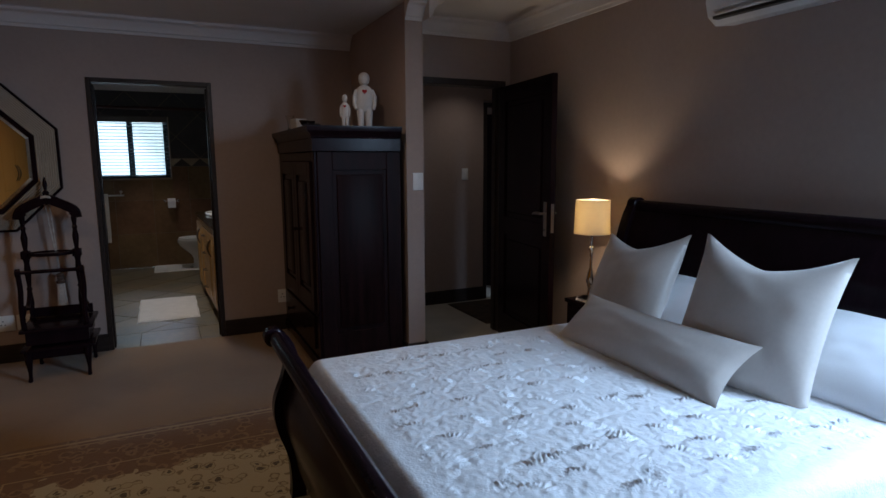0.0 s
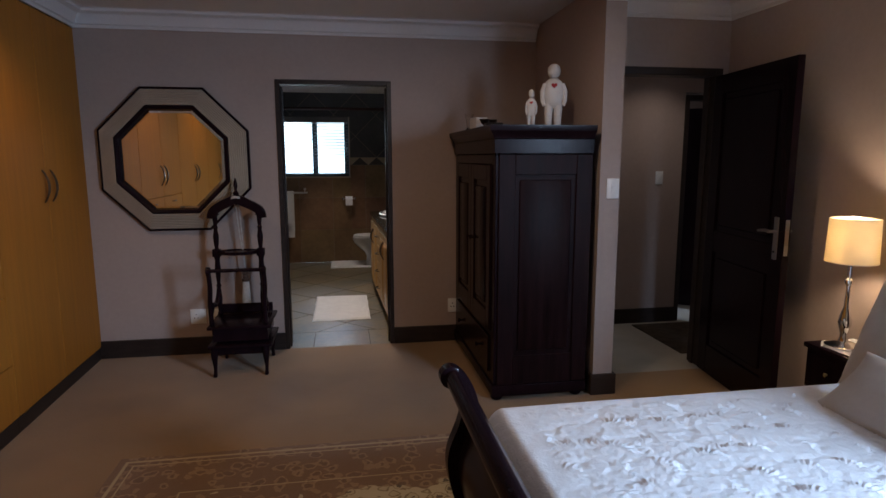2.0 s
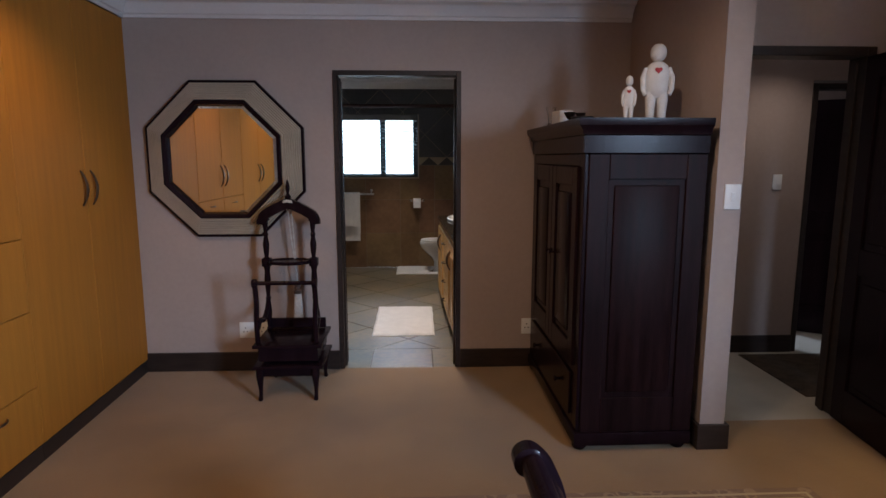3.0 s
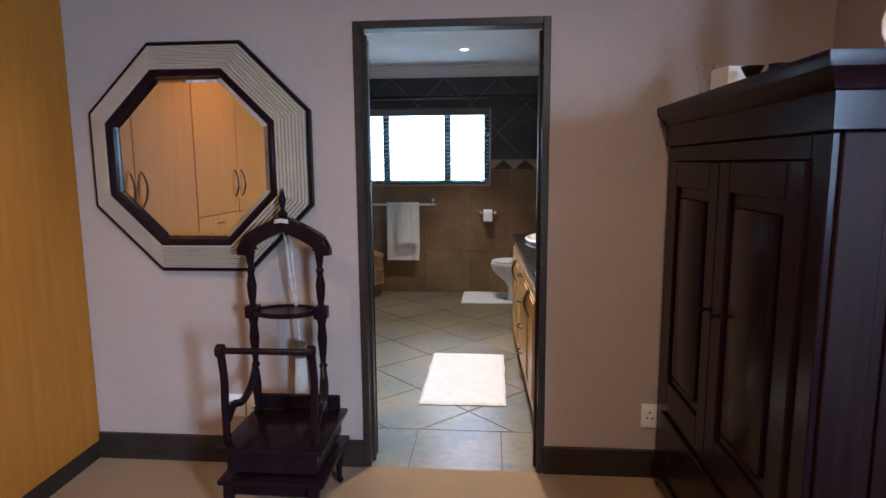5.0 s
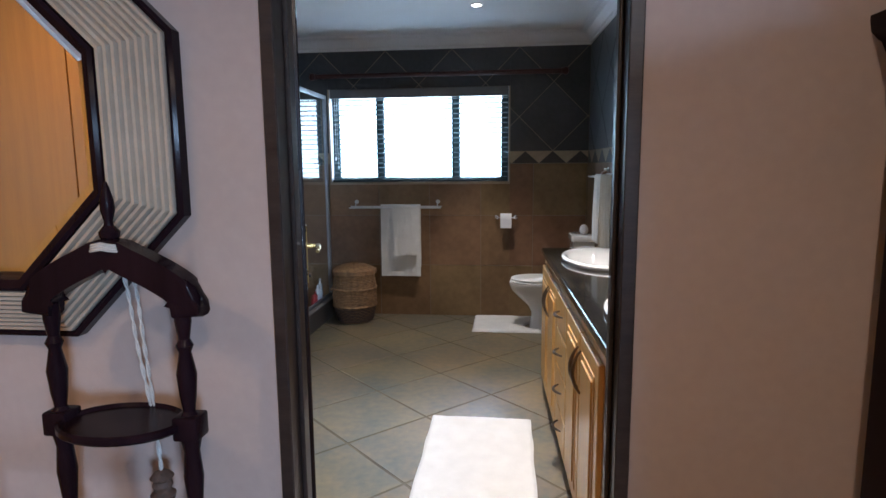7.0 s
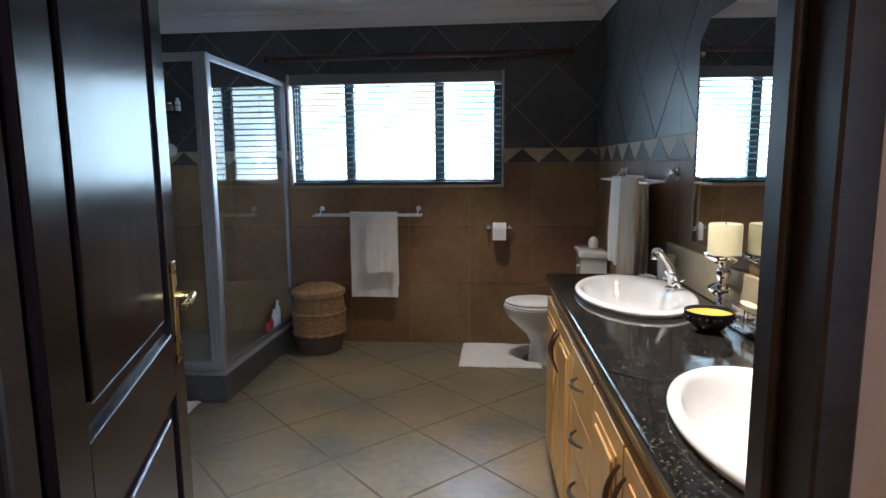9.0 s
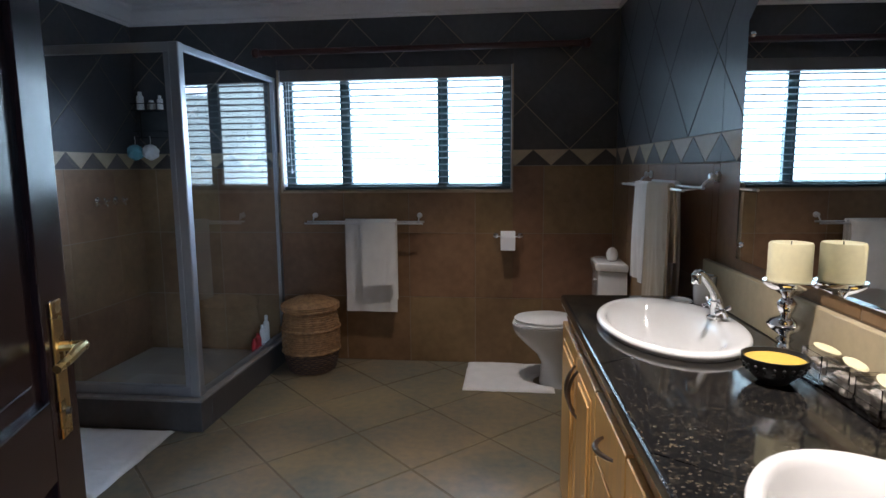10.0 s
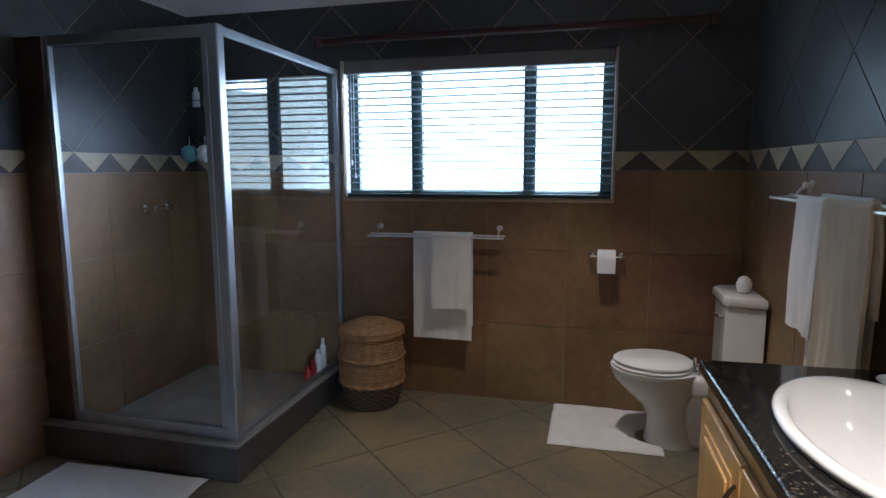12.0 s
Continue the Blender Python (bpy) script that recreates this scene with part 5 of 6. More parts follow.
# ---- bedroom: air conditioner ----
ac = thing("air_conditioner", "white wall-mounted air conditioner with dark outlet", "air conditioner", pose(RIGHT, 1.69, 2.095))
bm = bmesh.new()
prism(bm, [(-0.005, 0.30), (-0.17, 0.30), (-0.205, 0.26), (-0.205, 0.10), (-0.185, 0.035), (-0.13, 0.0), (-0.005, 0.015)], "y", -0.86, 0.0, 0.008)
part("casing", bm, "plastic", ac)
boxpart("outlet", (-0.196, -0.150, -0.82, -0.04, 0.020, 0.042), "black", ac, bev=0.002)
for z in (0.026, 0.048):
    bm = bmesh.new()
    sheet(bm, lambda u, v, z=z: (-0.203 - 0.004 + 0.045 * v, -0.815 + 0.77 * u, z + 0.012 - 0.018 * v), 1, 3, 0.003)
    part("louvre", bm, "plastic", ac)
boxpart("grille_line", (-0.207, -0.2055, -0.84, -0.02, 0.112, 0.118), "black", ac, bev=0)

# ---- bedroom: on the wardrobe ----
TOPZ = 1.6872


def figure(x, y, h, yaw, label, slim):
    """A stylised standing figure: round head, sloping shoulders, stub legs."""
    bm = bmesh.new()
    s = h / 0.39
    lathe(bm, [(0.004, 0.302), (0.030, 0.308), (0.043, 0.325), (0.046, 0.347), (0.040, 0.370), (0.022, 0.386), (0.004, 0.390)], 20, at=(0, 0, 0))
    lathe(bm, [(0.030, 0.120), (0.058, 0.14), (0.066, 0.19), (0.070, 0.245), (0.056, 0.282), (0.026, 0.302)], 20, sy=0.62)
    for sx in (-1, 1):
        lathe(bm, [(0.018, 0.0), (0.023, 0.004), (0.026, 0.06), (0.032, 0.115), (0.028, 0.15)], 14, at=(sx * 0.033, 0, 0))
        tube(bm, [(sx * 0.060, 0, 0.268), (sx * 0.080, -0.006, 0.22), (sx * 0.078, -0.014, 0.165), (sx * 0.066, -0.022, 0.135)], [0.016, 0.018, 0.016, 0.012], 10)
    bmesh.ops.scale(bm, vec=(s * slim, s * slim, s), verts=bm.verts[:])
    n0 = len(bm.faces)
    # a small heart on the chest
    hp = []
    for i in range(24):
        t = 2 * math.pi * i / 24
        hp.append((0.0011 * s * 16 * math.sin(t) ** 3, (0.255 + 0.0011 * (13 * math.cos(t) - 5 * math.cos(2 * t) - 2 * math.cos(3 * t) - math.cos(4 * t))) * s))
    prism(bm, hp, "y", -0.049 * s * slim, -0.036 * s * slim)
    ob = part("figurine", bm, "figure", sharp=50)
    ob.data.materials.append(M["red"])
    for p in ob.data.polygons[n0:]:
        p.material_index = 1
    ob.matrix_world = pose(x, y, TOPZ, 0, 0, yaw)
    return tagged(ob, label, "figurine")


figure(1.605, 3.74, 0.40, -14, "large white wooden figurine with a red heart", 0.88)
figure(1.462, 3.75, 0.24, -20, "small white wooden figurine beside a larger one", 0.66)
pb = tagged(boxpart("trinket_box", (-0.045, 0.045, -0.055, 0.055, 0, 0.095), "figure", bev=0.003), "white wooden keepsake box on the wardrobe", "box")
pb.matrix_world = pose(1.235, 4.26, TOPZ, 0, 0, 12)
for x, y, s in ((1.24, 4.10, 1.0), (1.27, 3.98, 0.85)):
    gb = thing("goblet", "small dark metal goblet on the wardrobe", "goblet", pose(x, y, TOPZ), group="goblets on the wardrobe")
    bm = bmesh.new()
    lathe(bm, [(0.026 * s, 0), (0.024 * s, 0.004), (0.006 * s, 0.012), (0.006 * s, 0.035 * s), (0.020 * s, 0.045 * s), (0.036 * s, 0.075 * s), (0.033 * s, 0.076 * s), (0.017 * s, 0.050 * s)], 18)
    part("cup", bm, "bronze", gb)
bw = thing("silver_dish", "small crumpled silver dish on the wardrobe", "dish", pose(1.24, 3.84, TOPZ))
bm = bmesh.new()
lathe(bm, [(0.020, 0), (0.030, 0.004), (0.055, 0.022), (0.062, 0.034), (0.058, 0.034), (0.030, 0.010)], 20)
part("bowl", bm, "steel", bw)
gv = thing("glass_vase", "slim clear glass vase on the wardrobe", "vase", pose(1.20, 4.42, TOPZ))
bm = bmesh.new()
lathe(bm, [(0.030, 0), (0.032, 0.004), (0.016, 0.03), (0.020, 0.08), (0.034, 0.13), (0.031, 0.13), (0.017, 0.08), (0.012, 0.03), (0.012, 0.02)], 20)
part("body", bm, "jarglass", gv)


# ---- bedroom: switches and sockets ----
def wall_plate(name, label, m, w, h, kind):
    p = thing(name, label, "switch" if "switch" in name else "socket", m)
    boxpart("plate", (-w / 2, w / 2, -0.009, -0.0005, -h / 2, h / 2), "plastic", p, bev=0.003, seg=2)
    if kind == "switch":
        boxpart("rocker", (-0.011, 0.011, -0.013, -0.0095, -0.022, 0.022), "plastic", p, bev=0.002)
    else:
        for ox in kind:
            for dx, dz in ((0, 0.017), (-0.012, -0.010), (0.012, -0.010)):
                bm = bmesh.new()
                lathe(bm, [(0.0045, 0), (0.0045, 0.002)], 10, m=pose(ox + dx, -0.009, dz, 90, 0, 0))
                part("pin_hole", bm, "black", p)
            boxpart("rocker", (ox + 0.020, ox + 0.032, -0.012, -0.0095, 0.010, 0.032), "plastic", p, bev=0.001)
    return p


wall_plate("light_switch", "white light switch plate on the taupe pillar", pose(1.882, 3.425, 1.312), 0.080, 0.122, "switch")
wall_plate("light_switch", "white light switch plate on the hall wall", pose(3.035, 4.93, 1.32), 0.07, 0.115, "switch")
wall_plate("wall_socket", "white plug socket above the dark skirting", pose(-0.860, BACK, 0.295), 0.115, 0.115, (-0.015,))
wall_plate("wall_socket", "white plug socket behind the valet stand", pose(-0.735, BACK, 0.295), 0.115, 0.115, (-0.015,))
wall_plate("wall_socket", "white plug socket beside the wardrobe", pose(1.125, BACK, 0.30), 0.075, 0.115, (0.0,))

bm = bmesh.new()
sheet(bm, lambda u, v: (2.80 + 2.4 * u, 4.05 + 0.80 * v, 0.007), 4, 4, 0.006)
tagged(part("hall_runner", bm, "hallrug"), "dark woven runner on the pale hall carpet", "rug")


def downlight(x, y, z=2.52):
    d = thing("downlight", "round recessed ceiling downlight, lit; two of the set are added", "downlight", pose(x, y, z), group="ceiling downlights")
    bm = bmesh.new()
    lathe(bm, [(0.047, 0.0), (0.045, -0.006), (0.034, -0.008), (0.032, -0.002)], 24)
    part("trim_ring", bm, "coving", d)
    bm = bmesh.new()
    lathe(bm, [(0.030, -0.0075), (0.024, -0.010), (0.010, -0.012)], 20)
    part("lens", bm, "lens", d)


# the first and last are fixtures added for the two fill spots
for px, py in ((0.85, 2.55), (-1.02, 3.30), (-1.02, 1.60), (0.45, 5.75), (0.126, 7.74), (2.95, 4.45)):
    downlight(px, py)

wr = thing("window_bedroom", "tall bedroom window in a dark frame", "window", kind="structure")
bm = bmesh.new()
for d in ((2.92, 2.98, -1.08, -1.02, 0.30, 2.25), (2.92, 2.98, 0.06, 0.12, 0.30, 2.25), (2.92, 2.98, -1.02, 0.06, 0.30, 0.36), (2.92, 2.98, -1.02, 0.06, 2.19, 2.25), (2.92, 2.98, -0.51, -0.45, 0.36, 2.19)):
    box(bm, *d, bev=0.003)
part("window_frame", bm, "skirt", wr)
for a, b in ((-1.02, -0.51), (-0.45, 0.06)):
    boxpart("pane", (2.948, 2.952, a, b, 0.36, 2.19), "glass", wr, bev=0).visible_shadow = False

# ---- bathroom: towels and rails ----
def bath_mat(x0, x1, y0, y1, seed, label, yaw=0.0, notch=None):
    """A looped mat with a soft wavy edge; notch cuts a round bay into its +x side."""
    bm = bmesh.new()
    cx, cy, w, h = (x0 + x1) / 2, (y0 + y1) / 2, x1 - x0, y1 - y0

    def fn(u, v):
        ex = 0.008 * noise.noise(Vector((v * 5, seed, 1))) * (2 * u - 1)
        ey = 0.008 * noise.noise(Vector((u * 5, seed, 7))) * (2 * v - 1)
        x, y = (u - 0.5) * w + ex, (v - 0.5) * h + ey
        if notch:
            lim = w / 2 - notch[0] * math.sqrt(max(0.0, 1 - ((y - notch[2]) / notch[1]) ** 2))
            x = min(x, -w / 2 + (x + w / 2) * (lim + w / 2) / w)
        edge = min(u, 1 - u, v, 1 - v)
        z = 0.014 * min(1, edge / 0.03) ** 0.5 + 0.0025 * noise.noise(Vector((x * 40, y * 40, seed))) + 0.004 * noise.noise(Vector((x * 6, y * 6, seed)))
        return (x, y, max(0.004, z + 0.004))

    sheet(bm, fn, 60, 60, 0.003)
    ob = part("bath_mat", bm, "bathmat", sharp=70)
    ob.matrix_world = pose(cx, cy, 0, 0, 0, yaw)
    return tagged(ob, label, "bath mat")


bath_mat(-0.050, 0.487, 5.46, 6.435, 1, "white looped bath mat on slate tiles")
bath_mat(0.065, 0.640, 8.13, 8.66, 2, "white pedestal mat cut round the toilet foot", notch=(0.13, 0.12, -0.06))
bath_mat(-2.17, -1.40, 6.72, 7.385, 3, "white bath mat before the shower", yaw=2)


def double_rail(name, label, m, length, gap=0.075):
    """Two bars on a pair of round wall brackets; local x runs along the wall, -y into the room."""
    r = thing(name, label, "towel rail", m)
    for x in (0.015, length - 0.015):
        bm = bmesh.new()
        lathe(bm, [(0.019, 0), (0.019, 0.008), (0.010, 0.012), (0.010, 0.022), (0.015, 0.026), (0.012, 0.034)], 16, m=pose(x, -0.0085, 0.040, 90, 0, 0))
        part("wall_knob", bm, "satinchrome", r)
        bm = bmesh.new()
        tube(bm, curve_pts([(x, -0.03, 0.038), (x, -0.055, 0.02), (x, -0.075, 0.0), (x, -0.075 - gap, -0.008)], 4), 0.005, 8)
        part("bracket", bm, "satinchrome", r)
    for y, z in ((-0.075, 0.0), (-0.075 - gap, -0.008)):
        bm = bmesh.new()
        tube(bm, [(-0.025, y, z), (length + 0.025, y, z)], 0.0062, 10)
        part("bar", bm, "satinchrome", r)
    return r


double_rail("towel_rail", "chrome double towel rail below the window", pose(-1.045, BY1, 1.020), 0.785, 0.06)
RR = VTURN @ pose(BX1, 7.80, 1.305, 0, 0, -90)
double_rail("towel_rail", "chrome double towel rail beside the mirror", RR, 0.95, 0.07)


def hung_towel(name, label, material, m, width, front, back, seed, thick=0.010, r=0.013, drape=0.012):
    """A towel folded over a bar: local x along the bar, falling at -y in front and +y behind."""
    bm = bmesh.new()
    arc = math.pi * r
    total = front + arc + back

    def fn(u, v):
        s = v * total
        x = (u - 0.5) * width
        if s < front:
            y, z, d = -r, -(front - s), (front - s) / front
        elif s < front + arc:
            a = (s - front) / r
            y, z, d = -r * math.cos(a), r * math.sin(a), 0.0
        else:
            y, z, d = r, -(s - front - arc), (s - front - arc) / back
        k = drape * d ** 0.7
        fold = noise.noise(Vector((x * 9 + seed, z * 1.3, seed))) + 0.5 * noise.noise(Vector((x * 22, z * 2.2 + seed, 3)))
        y += math.copysign(0.006 * d, y) + fold * k
        x += 0.010 * noise.noise(Vector((z * 4, seed, 6))) * d
        z += 0.006 * noise.noise(Vector((x * 7, seed, 2))) * (1 if d > 0.9 else 0)
        return (x, y, z)

    sheet(bm, fn, 36, 90, thick)
    ob = part(name, bm, material, sharp=80)
    ob.matrix_world = m
    return tagged(ob, label, "towel")


hung_towel("towel", "white bath towel hung over the rail", "towel", pose(-0.610, BY1 - 0.075, 1.0275), 0.365, 0.645, 0.56, 3)
hung_towel("towel", "small white hand towel folded over the front bar", "towel", pose(-0.545, BY1 - 0.135, 1.0215), 0.235, 0.435, 0.36, 8, 0.008)
hung_towel("towel", "white bath towel draped in loose folds over the rail", "towel", VTURN @ pose(BX1 - 0.075, 7.31, 1.3125, 0, 0, -90), 0.36, 0.60, 0.56, 12, 0.011, 0.014, 0.035)
hung_towel("towel", "cream bath towel draped over the front bar", "cream_towel", VTURN @ pose(BX1 - 0.145, 7.12, 1.3065, 0, 0, -90), 0.30, 0.56, 0.30, 17, 0.011, 0.015, 0.035)
hung_towel("towel", "white hand towel draped over the front bar", "towel", VTURN @ pose(BX1 - 0.145, 7.385, 1.3065, 0, 0, -90), 0.22, 0.44, 0.30, 23, 0.010, 0.014, 0.03)

tp = thing("toilet_roll_holder", "chrome holder with a white toilet roll", "toilet roll holder", pose(0.342, BY1 - 0.009, 0.918))
for x in (-0.085, 0.085):
    bm = bmesh.new()
    lathe(bm, [(0.018, 0), (0.018, 0.006), (0.009, 0.010), (0.009, 0.055), (0.012, 0.058), (0.008, 0.066)], 14, m=pose(x, 0, 0, 90, 0, 0))
    part("post", bm, "chrome", tp)
bm = bmesh.new()
tube(bm, [(-0.085, -0.052, 0), (0.085, -0.052, 0)], 0.006, 10)
part("spindle", bm, "chrome", tp)
bm = bmesh.new()
lathe(bm, [(0.020, -0.05), (0.052, -0.05), (0.053, -0.048), (0.053, 0.048), (0.052, 0.05), (0.020, 0.05), (0.020, -0.045)], 32, m=pose(0, -0.052, -0.014, 0, 90, 0))
rl = part("roll", bm, "linen", tp, "white paper roll")
bm = bmesh.new()
sheet(bm, lambda u, v: (-0.049 + 0.098 * u, -0.1055 - 0.001 * math.sin(v * 3), -0.014 - 0.075 * v), 6, 6, 0.0008)
part("loose_end", bm, "linen", rl)

# ---- bathroom: laundry basket ----
lb = thing("laundry_basket", "brown wicker laundry basket with a domed lid", "basket", pose(-1.010, 8.44, 0) @ Matrix.Diagonal((0.89, 0.89, 0.98, 1)))


def basket_r(z):
    t = z / 0.44
    return 0.165 + 0.052 * math.sin(math.pi * min(1, t) ** 0.85 * 0.80)


bm = bmesh.new()
lathe(bm, [(0.150, 0.0), (basket_r(0.0) - 0.006, 0.004)] + [(basket_r(z) - 0.006, z) for z in (0.05, 0.1, 0.15, 0.2, 0.25, 0.3, 0.35, 0.40, 0.44)], 40)
part("basket_body", bm, "wicker", lb)
for z0, z1, material, nm in ((0.012, 0.155, "wicker_base", "base_weave"), (0.165, 0.435, "wicker", "body_weave")):
    bm = bmesh.new()
    n_rows = int((z1 - z0) / 0.0145)
    for k in range(n_rows):
        z = z0 + (k + 0.5) * (z1 - z0) / n_rows
        pts, rad = [], []
        for i in range(85):
            a = 2 * math.pi * i / 84
            w = math.cos(21 * a + (math.pi if k % 2 else 0))
            rr = basket_r(z) + 0.0035 * w + 0.002 * noise.noise(Vector((a * 3, z * 30, 2)))
            pts.append((rr * math.cos(a), rr * math.sin(a), z + 0.0022 * noise.noise(Vector((a * 5, z * 40, 9)))))
        tube(bm, pts, 0.0060, 5)
    tagged(part(nm, bm, material, lb), kind="stuff")
for z in (0.16, 0.315):
    bm = bmesh.new()
    tube(bm, [((basket_r(z) + 0.006) * math.cos(2 * math.pi * i / 48), (basket_r(z) + 0.006) * math.sin(2 * math.pi * i / 48), z + 0.003 * math.sin(i * 2.4)) for i in range(49)], 0.010, 7)
    part("plaited_band", bm, "wicker", lb)
bm = bmesh.new()
lathe(bm, [(0.205, 0.448), (0.214, 0.452), (0.214, 0.480), (0.196, 0.496), (0.13, 0.522), (0.06, 0.534), (0.02, 0.536)], 40)
ld = part("lid", bm, "wicker", lb, "woven domed lid")
bm = bmesh.new()
for k in range(13):
    r = 0.026 + k * 0.0148
    z = 0.537 - 0.30 * (r / 0.4) ** 2 * 2.2 * 0.9
    tube(bm, [((r + 0.002 * math.cos(15 * 2 * math.pi * i / 60 + math.pi * (k % 2))) * math.cos(2 * math.pi * i / 60), (r + 0.002 * math.cos(15 * 2 * math.pi * i / 60 + math.pi * (k % 2))) * math.sin(2 * math.pi * i / 60), z + 0.003 * math.sin(9 * 2 * math.pi * i / 60 + k * 2)) for i in range(61)], 0.0070, 5)
for z in (0.453, 0.467, 0.481):
    tube(bm, [((0.216 + 0.003 * math.cos(21 * 2 * math.pi * i / 84)) * math.cos(2 * math.pi * i / 84), (0.216 + 0.003 * math.cos(21 * 2 * math.pi * i / 84)) * math.sin(2 * math.pi * i / 84), z) for i in range(85)], 0.0072, 5)
tagged(part("lid_weave", bm, "wicker", ld), kind="stuff")
bm = bmesh.new()
tube(bm, curve_pts([(-0.205, -0.06, 0.33), (-0.232, -0.045, 0.30), (-0.238, -0.02, 0.285), (-0.228, 0.005, 0.30), (-0.207, 0.02, 0.33)], 4), 0.007, 7)
part("handle_loop", bm, "wicker", lb)

# ---- bathroom: shower fittings ----
for y in (8.21, 8.395):
    st = thing("shower_tap", "chrome cross-head shower tap on the tiles", "tap", pose(BX0 + 0.0085, y, 1.182), group="shower taps")
    bm = bmesh.new()
    lathe(bm, [(0.034, 0), (0.034, 0.006), (0.020, 0.016), (0.013, 0.020), (0.013, 0.055)], 20, m=pose(0, 0, 0, 0, 90, 0))
    part("flange", bm, "chrome", st)
    bm = bmesh.new()
    for a in (20, 110):
        c, s = 0.032 * math.cos(radians(a)), 0.032 * math.sin(radians(a))
        tube(bm, [(0.062, -c, -s), (0.062, -c * 0.5, -s * 0.5), (0.062, c * 0.5, s * 0.5), (0.062, c, s)], [0.008, 0.0055, 0.0055, 0.008], 8)
    lathe(bm, [(0.012, 0.050), (0.012, 0.070), (0.007, 0.074)], 14, m=pose(0, 0, 0, 0, 90, 0))
    part("cross_handle", bm, "chrome", st)

cd = thing("shower_caddy", "dark wire shower caddy hung in the corner", "shower caddy", pose(-2.20, BY1 - 0.0085, 1.62))
bm = bmesh.new()
for x in (-0.11, 0.11):
    tube(bm, [(x, -0.006, -0.02), (x, -0.006, 0.36)], 0.003, 6)
for z in (0.0, 0.19):
    for dz in (0.0, 0.045):
        tube(bm, [(-0.11, -0.006, z + dz), (-0.11, -0.115, z + dz), (0.11, -0.115, z + dz), (0.11, -0.006, z + dz)], 0.003, 6)
    for k in range(9):
        x = -0.10 + k * 0.025
        tube(bm, [(x, -0.006, z), (x, -0.115, z)], 0.002, 5)
part("wire_rack", bm, "black", cd)
bm = bmesh.new()
tube(bm, curve_pts([(-0.085, -0.115, 0.0), (-0.085, -0.125, -0.03), (-0.085, -0.135, -0.02)], 4), 0.0025, 6)
tube(bm, curve_pts([(0.03, -0.115, 0.0), (0.03, -0.125, -0.03), (0.03, -0.135, -0.02)], 4), 0.0025, 6)
part("hook", bm, "black", cd)
for x, mname, lab in ((-2.285, "teal", "round teal mesh bath sponge hanging from the caddy"), (-2.17, "plastic", "round white mesh bath sponge hanging from the caddy")):
    sp = thing("bath_sponge", lab, "sponge", pose(x, BY1 - 0.14, 1.515))
    bm = bmesh.new()
    bmesh.ops.create_icosphere(bm, subdivisions=4, radius=0.058)
    for v in bm.verts:
        d = v.co.normalized()
        v.co = d * (0.052 + 0.010 * noise.noise(d * 7) + 0.007 * noise.noise(d * 16))
    part("ball", bm, mname, sp, sharp=80)
    bm = bmesh.new()
    tube(bm, [(0, 0, 0.05), (0.004, 0.0, 0.085), (0, 0.0, 0.112)], 0.0022, 6)
    part("loop", bm, "plastic", sp)
for x, y, r, h, mname, z, lab in ((-2.27, BY1 - 0.065, 0.026, 0.13, "plastic", 1.813, "white shampoo bottle on the caddy"), (-2.19, BY1 - 0.06, 0.030, 0.07, "steel", 1.813, "squat silver soap tin on the caddy"), (-2.12, BY1 - 0.065, 0.022, 0.10, "ceramic", 1.813, "white lotion bottle on the caddy"),
                                  (-1.336, 8.30, 0.021, 0.11, "red", 0.1805, "red shampoo bottle on the shower step"), (-1.336, 8.37, 0.020, 0.15, "plastic", 0.1805, "white shampoo bottle on the shower step"), (-1.336, 8.44, 0.021, 0.20, "ceramic", 0.1805, "tall white bottle on the shower step"),
                                  (-1.336, 8.235, 0.019, 0.09, "red", 0.1805, "short red bottle on the shower step")):
    bt = thing("bottle", lab, "bottle", pose(x, y, z))
    bm = bmesh.new()
    lathe(bm, [(r * 0.9, 0), (r, 0.004), (r, h * 0.70), (r * 0.85, h * 0.78), (r * 0.45, h * 0.82)], 16, sy=0.75)
    part("body", bm, mname, bt)
    bm = bmesh.new()
    lathe(bm, [(r * 0.5, h * 0.822), (r * 0.55, h * 0.83), (r * 0.5, h)], 14)
    part("cap", bm, "red" if mname == "red" else "plastic", bt)

# ---- bathroom: on the vanity ----
def on_vanity(x, y, z=0.8885, yaw=0):
    return VTURN @ pose(x, y, z, 0, 0, yaw)


